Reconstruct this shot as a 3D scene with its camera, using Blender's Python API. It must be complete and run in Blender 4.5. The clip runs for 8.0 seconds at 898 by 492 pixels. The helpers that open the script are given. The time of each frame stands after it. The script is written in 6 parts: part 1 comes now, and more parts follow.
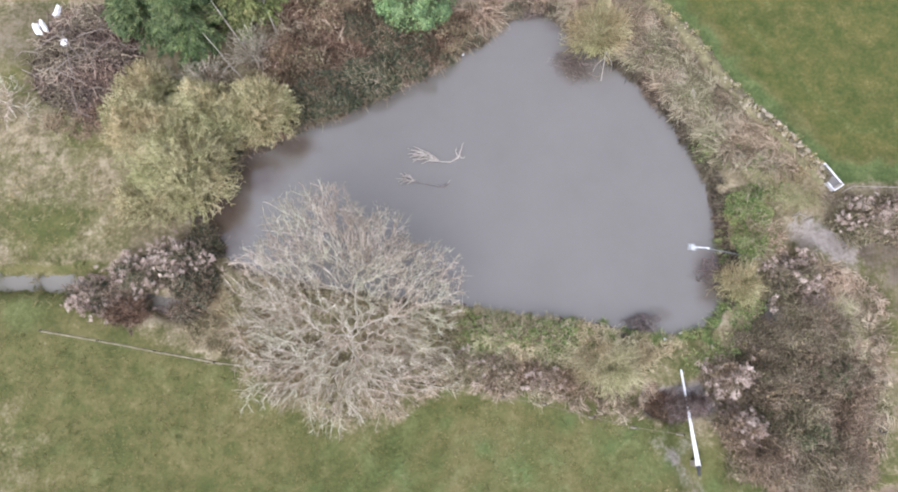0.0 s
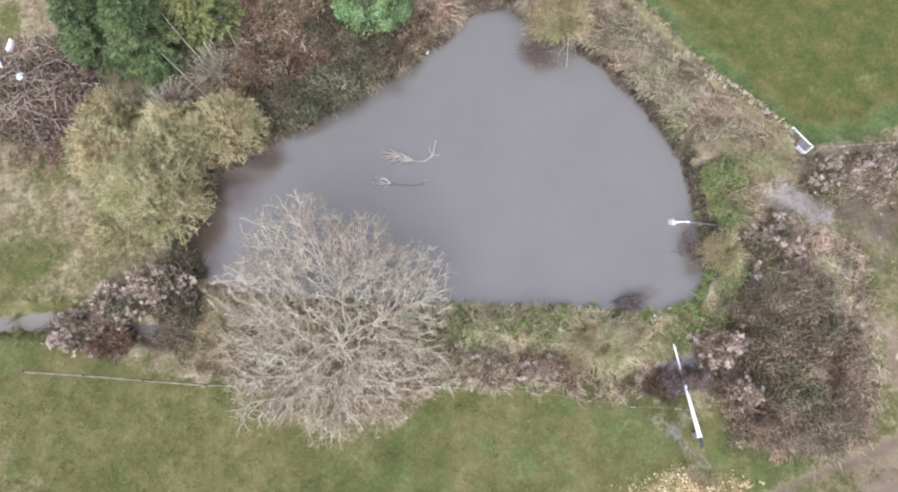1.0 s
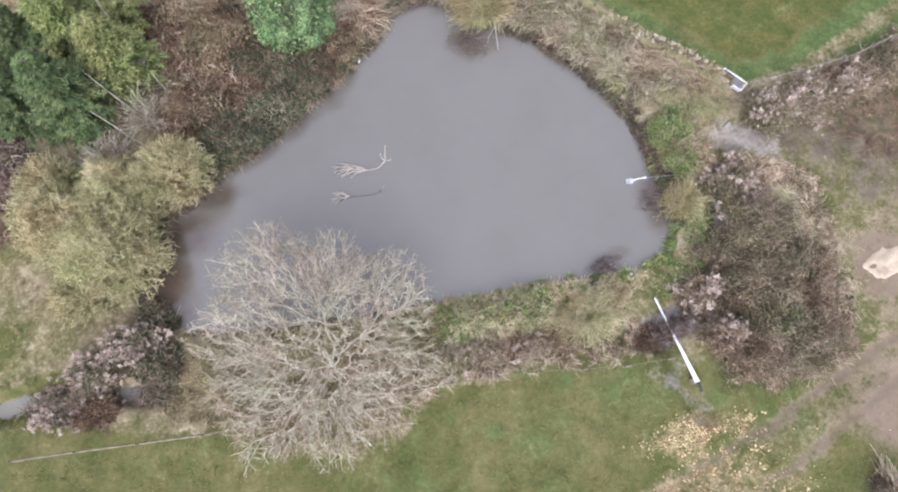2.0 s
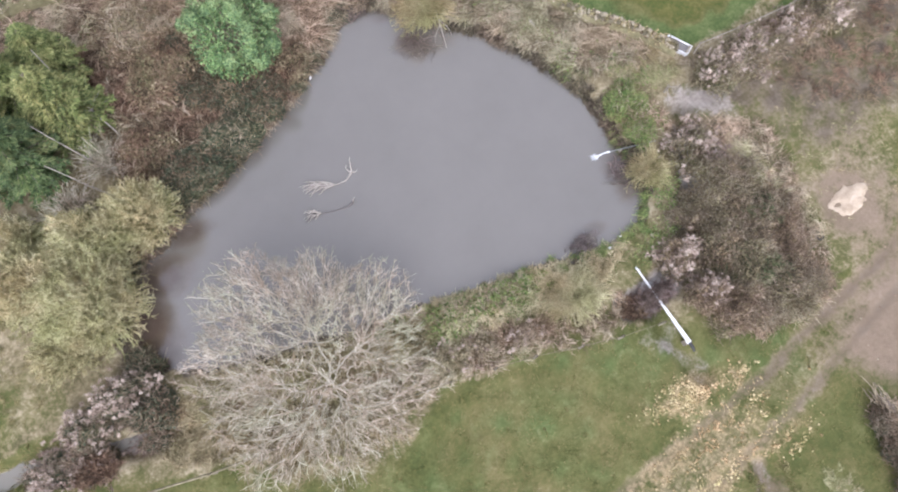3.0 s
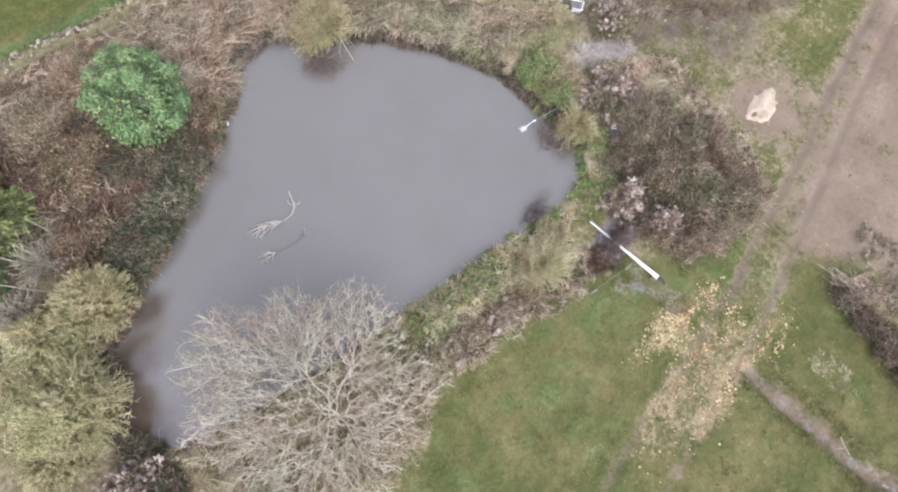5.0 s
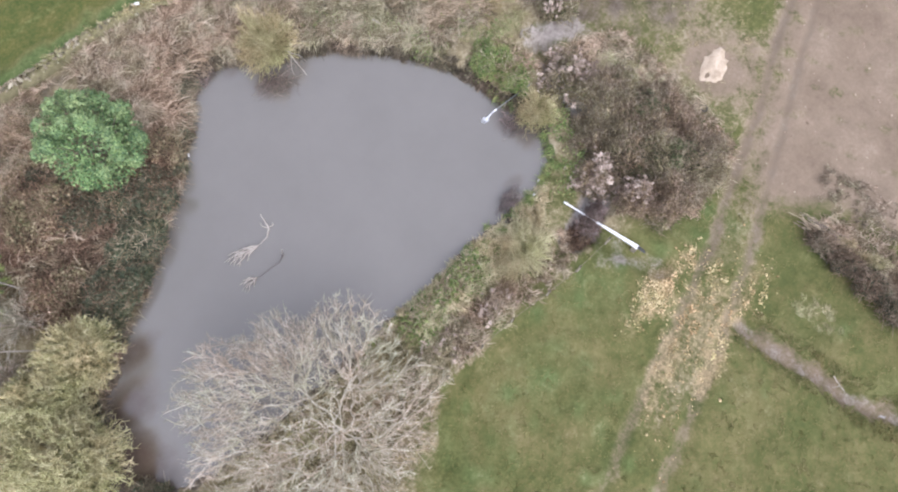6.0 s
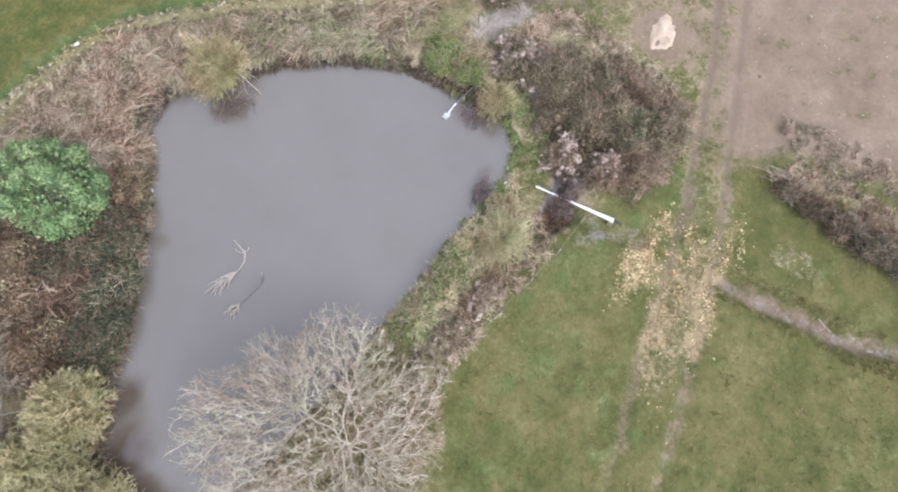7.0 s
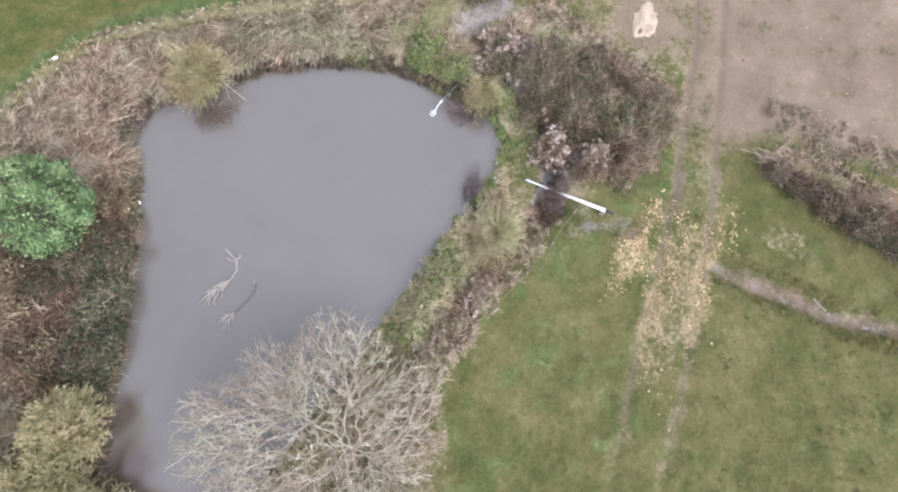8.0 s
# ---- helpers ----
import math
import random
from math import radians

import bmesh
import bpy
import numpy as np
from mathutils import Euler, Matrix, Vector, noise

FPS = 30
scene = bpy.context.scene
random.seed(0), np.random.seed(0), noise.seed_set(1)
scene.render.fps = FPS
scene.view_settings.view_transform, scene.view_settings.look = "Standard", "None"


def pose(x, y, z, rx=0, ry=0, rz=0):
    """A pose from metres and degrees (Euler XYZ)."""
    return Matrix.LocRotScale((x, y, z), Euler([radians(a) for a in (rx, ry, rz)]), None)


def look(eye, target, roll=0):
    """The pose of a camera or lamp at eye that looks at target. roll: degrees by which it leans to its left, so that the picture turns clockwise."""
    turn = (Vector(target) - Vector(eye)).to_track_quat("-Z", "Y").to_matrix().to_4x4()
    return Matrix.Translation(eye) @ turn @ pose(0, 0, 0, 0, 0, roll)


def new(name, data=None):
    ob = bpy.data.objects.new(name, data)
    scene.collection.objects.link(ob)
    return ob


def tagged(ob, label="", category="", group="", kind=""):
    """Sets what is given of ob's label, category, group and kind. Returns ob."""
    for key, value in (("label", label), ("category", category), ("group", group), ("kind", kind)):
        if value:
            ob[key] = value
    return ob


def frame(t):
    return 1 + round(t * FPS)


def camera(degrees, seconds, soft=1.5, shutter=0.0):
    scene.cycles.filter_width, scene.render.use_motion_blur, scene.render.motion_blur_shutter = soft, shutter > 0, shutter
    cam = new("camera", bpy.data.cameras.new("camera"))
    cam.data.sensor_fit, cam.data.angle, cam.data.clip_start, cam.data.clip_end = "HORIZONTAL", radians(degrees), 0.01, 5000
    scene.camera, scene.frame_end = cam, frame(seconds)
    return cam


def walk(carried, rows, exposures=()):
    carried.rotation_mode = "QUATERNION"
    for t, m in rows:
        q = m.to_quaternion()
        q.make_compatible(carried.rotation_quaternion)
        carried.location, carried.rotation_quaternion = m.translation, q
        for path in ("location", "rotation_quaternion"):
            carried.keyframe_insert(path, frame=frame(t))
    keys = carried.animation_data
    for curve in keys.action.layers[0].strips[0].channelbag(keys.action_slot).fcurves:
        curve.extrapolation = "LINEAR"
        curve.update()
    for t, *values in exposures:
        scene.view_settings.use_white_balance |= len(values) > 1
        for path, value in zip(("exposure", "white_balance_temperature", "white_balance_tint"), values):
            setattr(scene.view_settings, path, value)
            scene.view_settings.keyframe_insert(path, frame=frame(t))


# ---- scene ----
cam = camera(72.0, 8.0, soft=2.0)
PATH = [
    (0, (0.000, 0.000, 30.000), (-0.029, 5.246, 10.700), -0.39),
    (0.5, (0.002, -0.113, 29.921), (0.072, 5.200, 10.640), -0.04),
    (1, (-0.028, -0.221, 29.801), (0.512, 5.098, 10.529), -0.09),
    (1.5, (-0.131, -0.315, 29.712), (0.989, 4.951, 10.451), -0.10),
    (3, (-0.577, -0.430, 29.752), (1.882, 4.489, 10.522), -0.04),
    (3.5, (-0.720, -0.418, 29.830), (2.082, 4.334, 10.606), 0.25),
    (4, (-0.862, -0.404, 29.947), (2.290, 4.148, 10.729), 0.46),
    (4.5, (-0.976, -0.371, 30.026), (2.502, 3.934, 10.807), 0.51),
    (6, (-1.200, -0.167, 30.084), (3.067, 3.262, 10.848), -0.05),
    (6.5, (-1.240, -0.097, 30.105), (3.222, 3.010, 10.858), -0.15),
    (7, (-1.260, -0.019, 30.061), (3.377, 2.735, 10.802), -0.25),
    (7.5, (-1.286, 0.041, 30.014), (3.431, 2.559, 10.742), -0.38),
    (8, (-1.294, 0.071, 29.930), (3.430, 2.550, 10.655), -0.16),
]
walk(cam, [(t, look(eye, target, roll)) for t, eye, target, roll in PATH], exposures=((0.0, 1.2, 5830, 16), (8.0, 1.2, 5830, 16)))

# ---- light: an overcast winter day ----
world = bpy.data.worlds.new("overcast")
scene.world = world
world.use_nodes = True
wn = world.node_tree
sky = wn.nodes.new("ShaderNodeTexSky")
sky.sky_type, sky.sun_disc = "NISHITA", False
sky.sun_elevation, sky.sun_rotation = radians(48), radians(200)
sky.air_density, sky.dust_density, sky.ozone_density = 1.0, 3.0, 1.0
grey = wn.nodes.new("ShaderNodeHueSaturation")
grey.inputs["Saturation"].default_value = 0.18
wn.links.new(sky.outputs[0], grey.inputs["Color"])
wn.links.new(grey.outputs[0], wn.nodes["Background"].inputs["Color"])
wn.nodes["Background"].inputs["Strength"].default_value = 0.15
sun = new("sun", bpy.data.lights.new("sun", "SUN"))
sun.data.energy, sun.data.angle, sun.data.color = 0.5, radians(80), (1.0, 0.97, 0.93)
# the sun's direction agrees with the sky's sun
sun.matrix_world = look((0, 0, 60), (math.sin(radians(200)) * -10, math.cos(radians(200)) * -10, 60 - 10 * math.tan(radians(48))))

# ---- plan: shared outlines ----
SHORE = [(-12.4, 8.2), (-12.8, 9.8), (-12.3, 11.6), (-10.5, 13.1), (-8.4, 14.4), (-6.9, 15.0), (-4.7, 15.9), (-2.6, 17.1),
         (-0.5, 18.2), (1.6, 19.8), (2.4, 20.4), (3.4, 21.5), (4.4, 22.0), (5.6, 21.6), (6.3, 20.9), (8.7, 18.5), (10.1, 17.4),
         (10.8, 16.3), (11.9, 14.9), (12.7, 13.2), (13.5, 10.8), (13.5, 9.0), (13.6, 7.4), (13.5, 5.3), (12.4, 4.0), (11.0, 3.55),
         (8.6, 3.75), (6.0, 4.35), (3.2, 4.6), (1.2, 4.95), (-2.5, 5.3), (-6.0, 5.8), (-9.5, 6.6)]
STREAM = [(-60, 8.5), (-30, 7.0), (-22, 6.3), (-19, 6.3), (-16, 5.6), (-13.5, 5.0), (-10.5, 4.2), (-6, 2.9), (-1, 2.3), (4, 1.6), (8, 0.7),
          (10.4, 0.4), (13.4, 1.3), (15.7, 4.2), (16.8, 7.2), (17.5, 8.3)]
STREAM_WEST = STREAM[:6]
STREAM_EAST = [(9.6, 0.45)] + STREAM[11:]
SPUR = [(10.6, 0.3), (10.7, -1.2), (11.0, -3.6)]
DITCH = [(11.1, -8.4), (11.1, -9.8), (11.3, -12.7), (11.3, -14.0), (11.7, -15.5), (12.3, -17.3), (13.2, -22), (15, -30)]
WALL = [(-34, 30.5), (-14, 30.2), (-8.2, 29.5), (-4.5, 29.1), (-0.8, 28.2), (2.5, 27.7), (5.3, 27.0), (7.4, 25.8), (10.8, 22.4), (13.0, 19.4),
        (15.4, 15.7), (17.9, 12.8), (19.0, 11.3)]
RUT_A = [(40, 2.2), (30, -0.6), (25, -1.9), (21.5, -3.1), (16.4, -4.3), (13.9, -5.0), (8.7, -5.9), (4.8, -6.6), (1.1, -7.3), (-8, -9)]
RUT_B = [(40, 0.6), (30, -2.0), (25.6, -3.2), (22.1, -4.4), (17.3, -5.9), (14.8, -6.7), (9.8, -8.0), (5.9, -8.7), (2, -9.4), (-7, -11)]


def away(points, line, closed=False):
    """Distances in plan from the points (N, 2) to a line."""
    line = np.array(line, float)
    best = np.full(len(points), 1e9)
    ends = np.roll(line, -1, axis=0) if closed else line[1:]
    for a, b in zip(line, ends):
        d = b - a
        s = np.clip(((points - a) @ d) / (d @ d), 0, 1)[:, None]
        best = np.minimum(best, np.linalg.norm(points - a - s * d, axis=1))
    return best


def inside(points, loop):
    """Whether the points (N, 2) lie in a loop."""
    loop = np.array(loop, float)
    odd = np.zeros(len(points), bool)
    for a, b in zip(loop, np.roll(loop, -1, axis=0)):
        if a[1] != b[1]:
            cross = (a[1] > points[:, 1]) != (b[1] > points[:, 1])
            odd ^= cross & (points[:, 0] < (b[0] - a[0]) * (points[:, 1] - a[1]) / (b[1] - a[1]) + a[0])
    return odd


def smooth(v, low, high):
    s = np.clip((v - low) / (high - low), 0, 1)
    return s * s * (3 - 2 * s)


def waves(points, scale, seed):
    """Cheap smooth noise in plan, about -1 to 1."""
    r = np.random.default_rng(seed)
    out = np.zeros(len(points))
    for k in range(9):
        turn, freq = r.uniform(0, 6.28), r.uniform(0.6, 1.9) / scale
        out += np.sin(points @ (np.array([math.cos(turn), math.sin(turn)]) * freq * 6.28) + r.uniform(0, 6.28))
    return out / 3.2


def shore_wob(points):
    """Unevenness of the shore."""
    return 0.16 * waves(points, 1.6, 3) + 0.1 * waves(points, 0.6, 4) + 0.07 * waves(points, 0.33, 14)


def shore_gap(points):
    """Distance to the shore, negative over the pond."""
    d = away(points, SHORE, True)
    return np.where(inside(points, SHORE), -d, d)


def land(points):
    """Height of the ground at points (N, 2)."""
    points = np.asarray(points, float)
    wob = shore_wob(points)
    gap = shore_gap(points) + wob
    z = np.where(gap > 0, 0.02 + 0.3 * smooth(gap, 0, 0.3) + 0.12 * smooth(gap, 0.3, 1.2), -0.9 * smooth(-gap, 0, 1.6))
    for line, half, deep in ((STREAM_WEST, 0.55, 0.55), (STREAM_EAST, 0.55, 0.55), (STREAM, 0.35, 0.25), (SPUR, 0.55, 0.42), (DITCH, 0.4, 0.55)):
        z -= deep * (1 - smooth(away(points, line) + 0.6 * wob, half * 0.4, half * 1.7)) * (gap > 0)
    rut = np.minimum(away(points, RUT_A), away(points, RUT_B))
    z -= 0.07 * (1 - smooth(rut, 0.1, 0.35))
    z += 0.05 * waves(points, 5.0, 5) + 0.02 * waves(points, 1.0, 6) * (gap > 0.3)
    return z


def land_at(x, y):
    return float(land(np.array([[x, y]]))[0])


# ---- mesh helpers ----
def mesh_of(name, verts, faces, mat=None, smooth_shade=False):
    """A mesh from arrays: verts (N, 3), faces (M, k)."""
    verts, faces = np.asarray(verts, np.float32), np.asarray(faces, np.int32)
    me = bpy.data.meshes.new(name)
    me.vertices.add(len(verts))
    me.vertices.foreach_set("co", verts.ravel())
    me.loops.add(faces.size)
    me.loops.foreach_set("vertex_index", faces.ravel())
    me.polygons.add(len(faces))
    me.polygons.foreach_set("loop_start", np.arange(0, faces.size, faces.shape[1], dtype=np.int32))
    me.update(calc_edges=True)
    me.validate()
    if smooth_shade:
        me.polygons.foreach_set("use_smooth", np.ones(len(faces), bool))
    if mat:
        me.materials.append(mat)
    return me


def part(name, data, mat, parent=None, label=""):
    """Links a mesh (or a bmesh) as one object under a thing or a part."""
    if isinstance(data, bmesh.types.BMesh):
        me = bpy.data.meshes.new(name)
        data.to_mesh(me)
        data.free()
        data = me
    if not data.materials:
        data.materials.append(mat)
    ob = new(name, data)
    if parent:
        ob.parent = parent
    return tagged(ob, label)


def thing(name, label, category, group="", kind="", at=(0, 0, 0)):
    ob = new(name)
    ob.location = at
    ob.empty_display_size = 0.2
    return tagged(ob, label, category, group, kind)


def tubes(name, paths, radii, mat, sides=3):
    """Tapered round strands: paths (K, n, 3), radii (K, n)."""
    paths, radii = np.asarray(paths, float), np.asarray(radii, float)
    k, n, _ = paths.shape
    along = np.gradient(paths, axis=1)
    along /= np.linalg.norm(along, axis=2, keepdims=True) + 1e-9
    ref = np.where(np.abs(along[:, :1, 2:]) > 0.8, [[[1.0, 0, 0]]], [[[0, 0, 1.0]]])
    u = np.cross(along, ref)
    u /= np.linalg.norm(u, axis=2, keepdims=True) + 1e-9
    v = np.cross(along, u)
    ang = np.arange(sides) * 2 * math.pi / sides
    ring = u[:, :, None] * np.cos(ang)[None, None, :, None] + v[:, :, None] * np.sin(ang)[None, None, :, None]
    verts = paths[:, :, None] + ring * radii[:, :, None, None]
    base = (np.arange(k)[:, None, None] * n + np.arange(n - 1)[None, :, None]) * sides
    i, j = np.arange(sides), (np.arange(sides) + 1) % sides
    faces = np.stack([base + i, base + j, base + sides + j, base + sides + i], -1)
    return mesh_of(name, verts.reshape(-1, 3), faces.reshape(-1, 4), mat, True)


def blades(name, paths, radii, mat, rng):
    """Flat tapered blades: paths (K, n, 3), half widths (K, n)."""
    paths, radii = np.asarray(paths, float), np.asarray(radii, float)
    k, n, _ = paths.shape
    along = unit(np.gradient(paths, axis=1))
    side = unit(np.cross(along, rng.normal(size=(k, 1, 3)) * 0.7 + [0, 0, 1.0]))
    verts = np.stack([paths - side * radii[..., None], paths + side * radii[..., None]], 2)
    q = (np.arange(k)[:, None] * n + np.arange(n - 1)[None]).ravel()[:, None] * 2
    return mesh_of(name, verts.reshape(-1, 3), q + [0, 1, 3, 2], mat)


def unit(v):
    return v / (np.linalg.norm(v, axis=-1, keepdims=True) + 1e-9)


def leaves(name, places, ways, long, wide, mat, rng, flat=0.5, face=None):
    """Folded leaves of four corners: places (K, 3), the ways they point (K, 3)."""
    k = len(places)
    ways = unit(ways)
    side = unit(np.cross(ways, unit(rng.normal(size=(k, 3)) + [0, 0, flat * 3]) if face is None else face))
    up = np.cross(side, ways)
    size = rng.uniform(0.7, 1.3, (k, 1))
    tip = places + ways * long * size
    mid = places + ways * long * 0.45 * size
    a = mid + side * wide * size + up * wide * 0.35 * size
    b = mid - side * wide * size + up * wide * 0.35 * size
    verts = np.stack([places, a, tip, b], 1).reshape(-1, 3)
    q = np.arange(k)[:, None] * 4
    faces = np.concatenate([q + [0, 1, 2], q + [0, 2, 3]])
    return mesh_of(name, verts, faces, mat)


def arcs(base, tips, lift, n, rng, jitter=0.03):
    """Curved strands from bases (K, 3) to tips, bowed upwards by lift."""
    s = np.linspace(0, 1, n)[None, :, None]
    mid = (base + tips) / 2 + np.array([0, 0, 1.0]) * np.asarray(lift).reshape(-1, 1) + rng.normal(size=base.shape) * jitter * 2
    p = (1 - s) ** 2 * base[:, None] + 2 * s * (1 - s) * mid[:, None] + s**2 * tips[:, None]
    p[:, 1:] += rng.normal(size=p[:, 1:].shape) * jitter
    return p


def taper(k, n, thick, thin, rng):
    return np.linspace(thick, thin, n)[None] * rng.uniform(0.7, 1.3, (k, 1))


# ---- materials ----
def nodes_of(name):
    mat = bpy.data.materials.new(name)
    mat.use_nodes = True
    tree = mat.node_tree
    return mat, tree, tree.nodes["Principled BSDF"]


def ramp(tree, fac, stops):
    r = tree.nodes.new("ShaderNodeValToRGB")
    e = r.color_ramp.elements
    e[0].position, e[0].color = stops[0][0], (*stops[0][1], 1)
    e[1].position, e[1].color = stops[-1][0], (*stops[-1][1], 1)
    for p, c in stops[1:-1]:
        e.new(p).color = (*c, 1)
    tree.links.new(fac, r.inputs[0])
    return r.outputs[0]


def noise_of(tree, scale, detail=4, rough=0.6, lacuna=2.0, warp=0.0):
    co = tree.nodes.new("ShaderNodeTexCoord")
    n = tree.nodes.new("ShaderNodeTexNoise")
    n.inputs["Scale"].default_value, n.inputs["Detail"].default_value = scale, detail
    n.inputs["Roughness"].default_value, n.inputs["Distortion"].default_value = rough, warp
    tree.links.new(co.outputs["Object"], n.inputs["Vector"])
    return n.outputs["Fac"]


def mixed(tree, fac, a, b, how="MIX"):
    m = tree.nodes.new("ShaderNodeMix")
    m.data_type, m.blend_type = "RGBA", how
    for socket, value in ((m.inputs["Factor"], fac), (m.inputs[6], a), (m.inputs[7], b)):
        if isinstance(value, bpy.types.NodeSocket):
            tree.links.new(value, socket)
        else:
            socket.default_value = value if isinstance(value, float) else (*value, 1)
    return m.outputs[2]


def sums(tree, op, a, b):
    m = tree.nodes.new("ShaderNodeMath")
    m.operation = op
    for socket, value in ((m.inputs[0], a), (m.inputs[1], b)):
        if isinstance(value, bpy.types.NodeSocket):
            tree.links.new(value, socket)
        else:
            socket.default_value = value
    m.inputs[2].default_value = 0.25
    return m.outputs[0]


def bumped(tree, shader, height, strength, distance):
    b = tree.nodes.new("ShaderNodeBump")
    b.inputs["Strength"].default_value, b.inputs["Distance"].default_value = strength, distance
    tree.links.new(height, b.inputs["Height"])
    tree.links.new(b.outputs[0], shader.inputs["Normal"])


def strands_mat(name, stops, rough=0.8, patch=0.6, through=0.0):
    """Colour per strand or leaf, drifting in patches over the plant."""
    mat, tree, s = nodes_of(name)
    geo = tree.nodes.new("ShaderNodeNewGeometry")
    drift = sums(tree, "MULTIPLY", sums(tree, "SUBTRACT", noise_of(tree, patch * 1.5, 4), 0.5), 0.95)
    f = sums(tree, "ADD", sums(tree, "MULTIPLY_ADD", geo.outputs["Random Per Island"], 0.5), drift)
    tint = ramp(tree, noise_of(tree, 0.42, 3), [(0.4, (1.06, 0.97, 0.95)), (0.5, (1.0, 0.99, 0.98)), (0.64, (0.94, 1.0, 0.88))])
    tree.links.new(mixed(tree, 1.0, ramp(tree, f, stops), tint, "MULTIPLY"), s.inputs["Base Color"])
    s.inputs["Roughness"].default_value = rough
    s.inputs["Specular IOR Level"].default_value = 0.25
    return mat


def surface_mat(name, stops, scale=6.0, rough=0.8, bump=0.3, metal=0.0, fine=40.0, by_object=0.0):
    """Mottled surface with grain and fine relief."""
    mat, tree, s = nodes_of(name)
    f = sums(tree, "ADD", sums(tree, "MULTIPLY", noise_of(tree, scale, 5), 0.65), sums(tree, "MULTIPLY", noise_of(tree, fine, 3), 0.35))
    if by_object:
        info = tree.nodes.new("ShaderNodeObjectInfo")
        f = sums(tree, "ADD", sums(tree, "MULTIPLY", f, 1 - by_object), sums(tree, "MULTIPLY", info.outputs["Random"], by_object))
    tree.links.new(ramp(tree, f, stops), s.inputs["Base Color"])
    s.inputs["Roughness"].default_value, s.inputs["Metallic"].default_value = rough, metal
    bumped(tree, s, noise_of(tree, fine, 4), bump, 0.02)
    return mat


M_LIMB = surface_mat("pale_limb_bark", [(0.3, (0.34, 0.3, 0.225)), (0.5, (0.48, 0.43, 0.345)), (0.75, (0.64, 0.59, 0.5))], 4, 0.9, 0.5)
M_TWIG = strands_mat("pale_bark", [(0.2, (0.24, 0.2, 0.145)), (0.5, (0.45, 0.395, 0.305)), (0.78, (0.72, 0.665, 0.565))])
M_BARK = surface_mat("bark", [(0.3, (0.1, 0.08, 0.06)), (0.6, (0.25, 0.21, 0.16)), (0.8, (0.4, 0.36, 0.28))], 5, 0.9, 0.8)
M_WILLOW = strands_mat("lichened_twigs", [(0.15, (0.14, 0.124, 0.058)), (0.45, (0.43, 0.388, 0.2)), (0.75, (0.72, 0.67, 0.43))])
M_GOLDEN = strands_mat("golden_twigs", [(0.2, (0.2, 0.168, 0.083)), (0.5, (0.42, 0.365, 0.2)), (0.8, (0.62, 0.555, 0.355))])
M_STRAW = strands_mat("straw", [(0.2, (0.11, 0.08, 0.05)), (0.45, (0.32, 0.25, 0.17)), (0.75, (0.57, 0.48, 0.365))], 0.8, 0.5)
M_RUST = strands_mat("dead_bracken", [(0.2, (0.055, 0.037, 0.025)), (0.5, (0.185, 0.126, 0.084)), (0.78, (0.4, 0.295, 0.21))], 0.85, 0.5)
M_PALE = strands_mat("bleached_grass", [(0.2, (0.2, 0.175, 0.095)), (0.5, (0.45, 0.4, 0.24)), (0.8, (0.66, 0.6, 0.42))], 0.8, 0.7)
M_BRAMBLE = strands_mat("bramble_stems", [(0.2, (0.075, 0.056, 0.04)), (0.5, (0.24, 0.19, 0.135)), (0.75, (0.45, 0.375, 0.285))])
M_BRLEAF = strands_mat("bramble_leaves", [(0.2, (0.1, 0.093, 0.05)), (0.4, (0.188, 0.168, 0.093)), (0.56, (0.28, 0.226, 0.138)), (0.76, (0.43, 0.355, 0.235))], 0.7, 0.35)
M_BRGREEN = strands_mat("bramble_green", [(0.15, (0.028, 0.038, 0.023)), (0.38, (0.062, 0.08, 0.046)), (0.55, (0.11, 0.115, 0.07)), (0.74, (0.19, 0.16, 0.11)), (0.92, (0.33, 0.275, 0.2))], 0.55, 0.9)
M_SEED = surface_mat("seed_heads", [(0.25, (0.31, 0.23, 0.185)), (0.5, (0.54, 0.43, 0.355)), (0.78, (0.77, 0.65, 0.56))], 9, 0.95, 0.3, by_object=0.6)
M_NETTLE = strands_mat("green_herbs", [(0.15, (0.065, 0.105, 0.033)), (0.45, (0.16, 0.23, 0.073)), (0.65, (0.265, 0.315, 0.115)), (0.85, (0.4, 0.37, 0.19))], 0.6, 0.8)
M_LAUREL = strands_mat("laurel_leaves", [(0.2, (0.062, 0.108, 0.052)), (0.42, (0.14, 0.22, 0.097)), (0.62, (0.225, 0.32, 0.138)), (0.85, (0.34, 0.42, 0.185))], 0.4, 0.9)
M_FIR = strands_mat("conifer_sprays", [(0.2, (0.04, 0.066, 0.032)), (0.5, (0.1, 0.145, 0.06)), (0.8, (0.23, 0.27, 0.11))], 0.7, 0.6)
M_FIRGOLD = strands_mat("golden_conifer", [(0.2, (0.075, 0.1, 0.038)), (0.5, (0.205, 0.24, 0.085)), (0.8, (0.42, 0.41, 0.18))], 0.7, 0.6)
M_TURF = strands_mat("turf", [(0.2, (0.1, 0.12, 0.038)), (0.45, (0.145, 0.148, 0.05)), (0.6, (0.2, 0.182, 0.075)), (0.8, (0.31, 0.26, 0.135))], 0.75, 0.3)
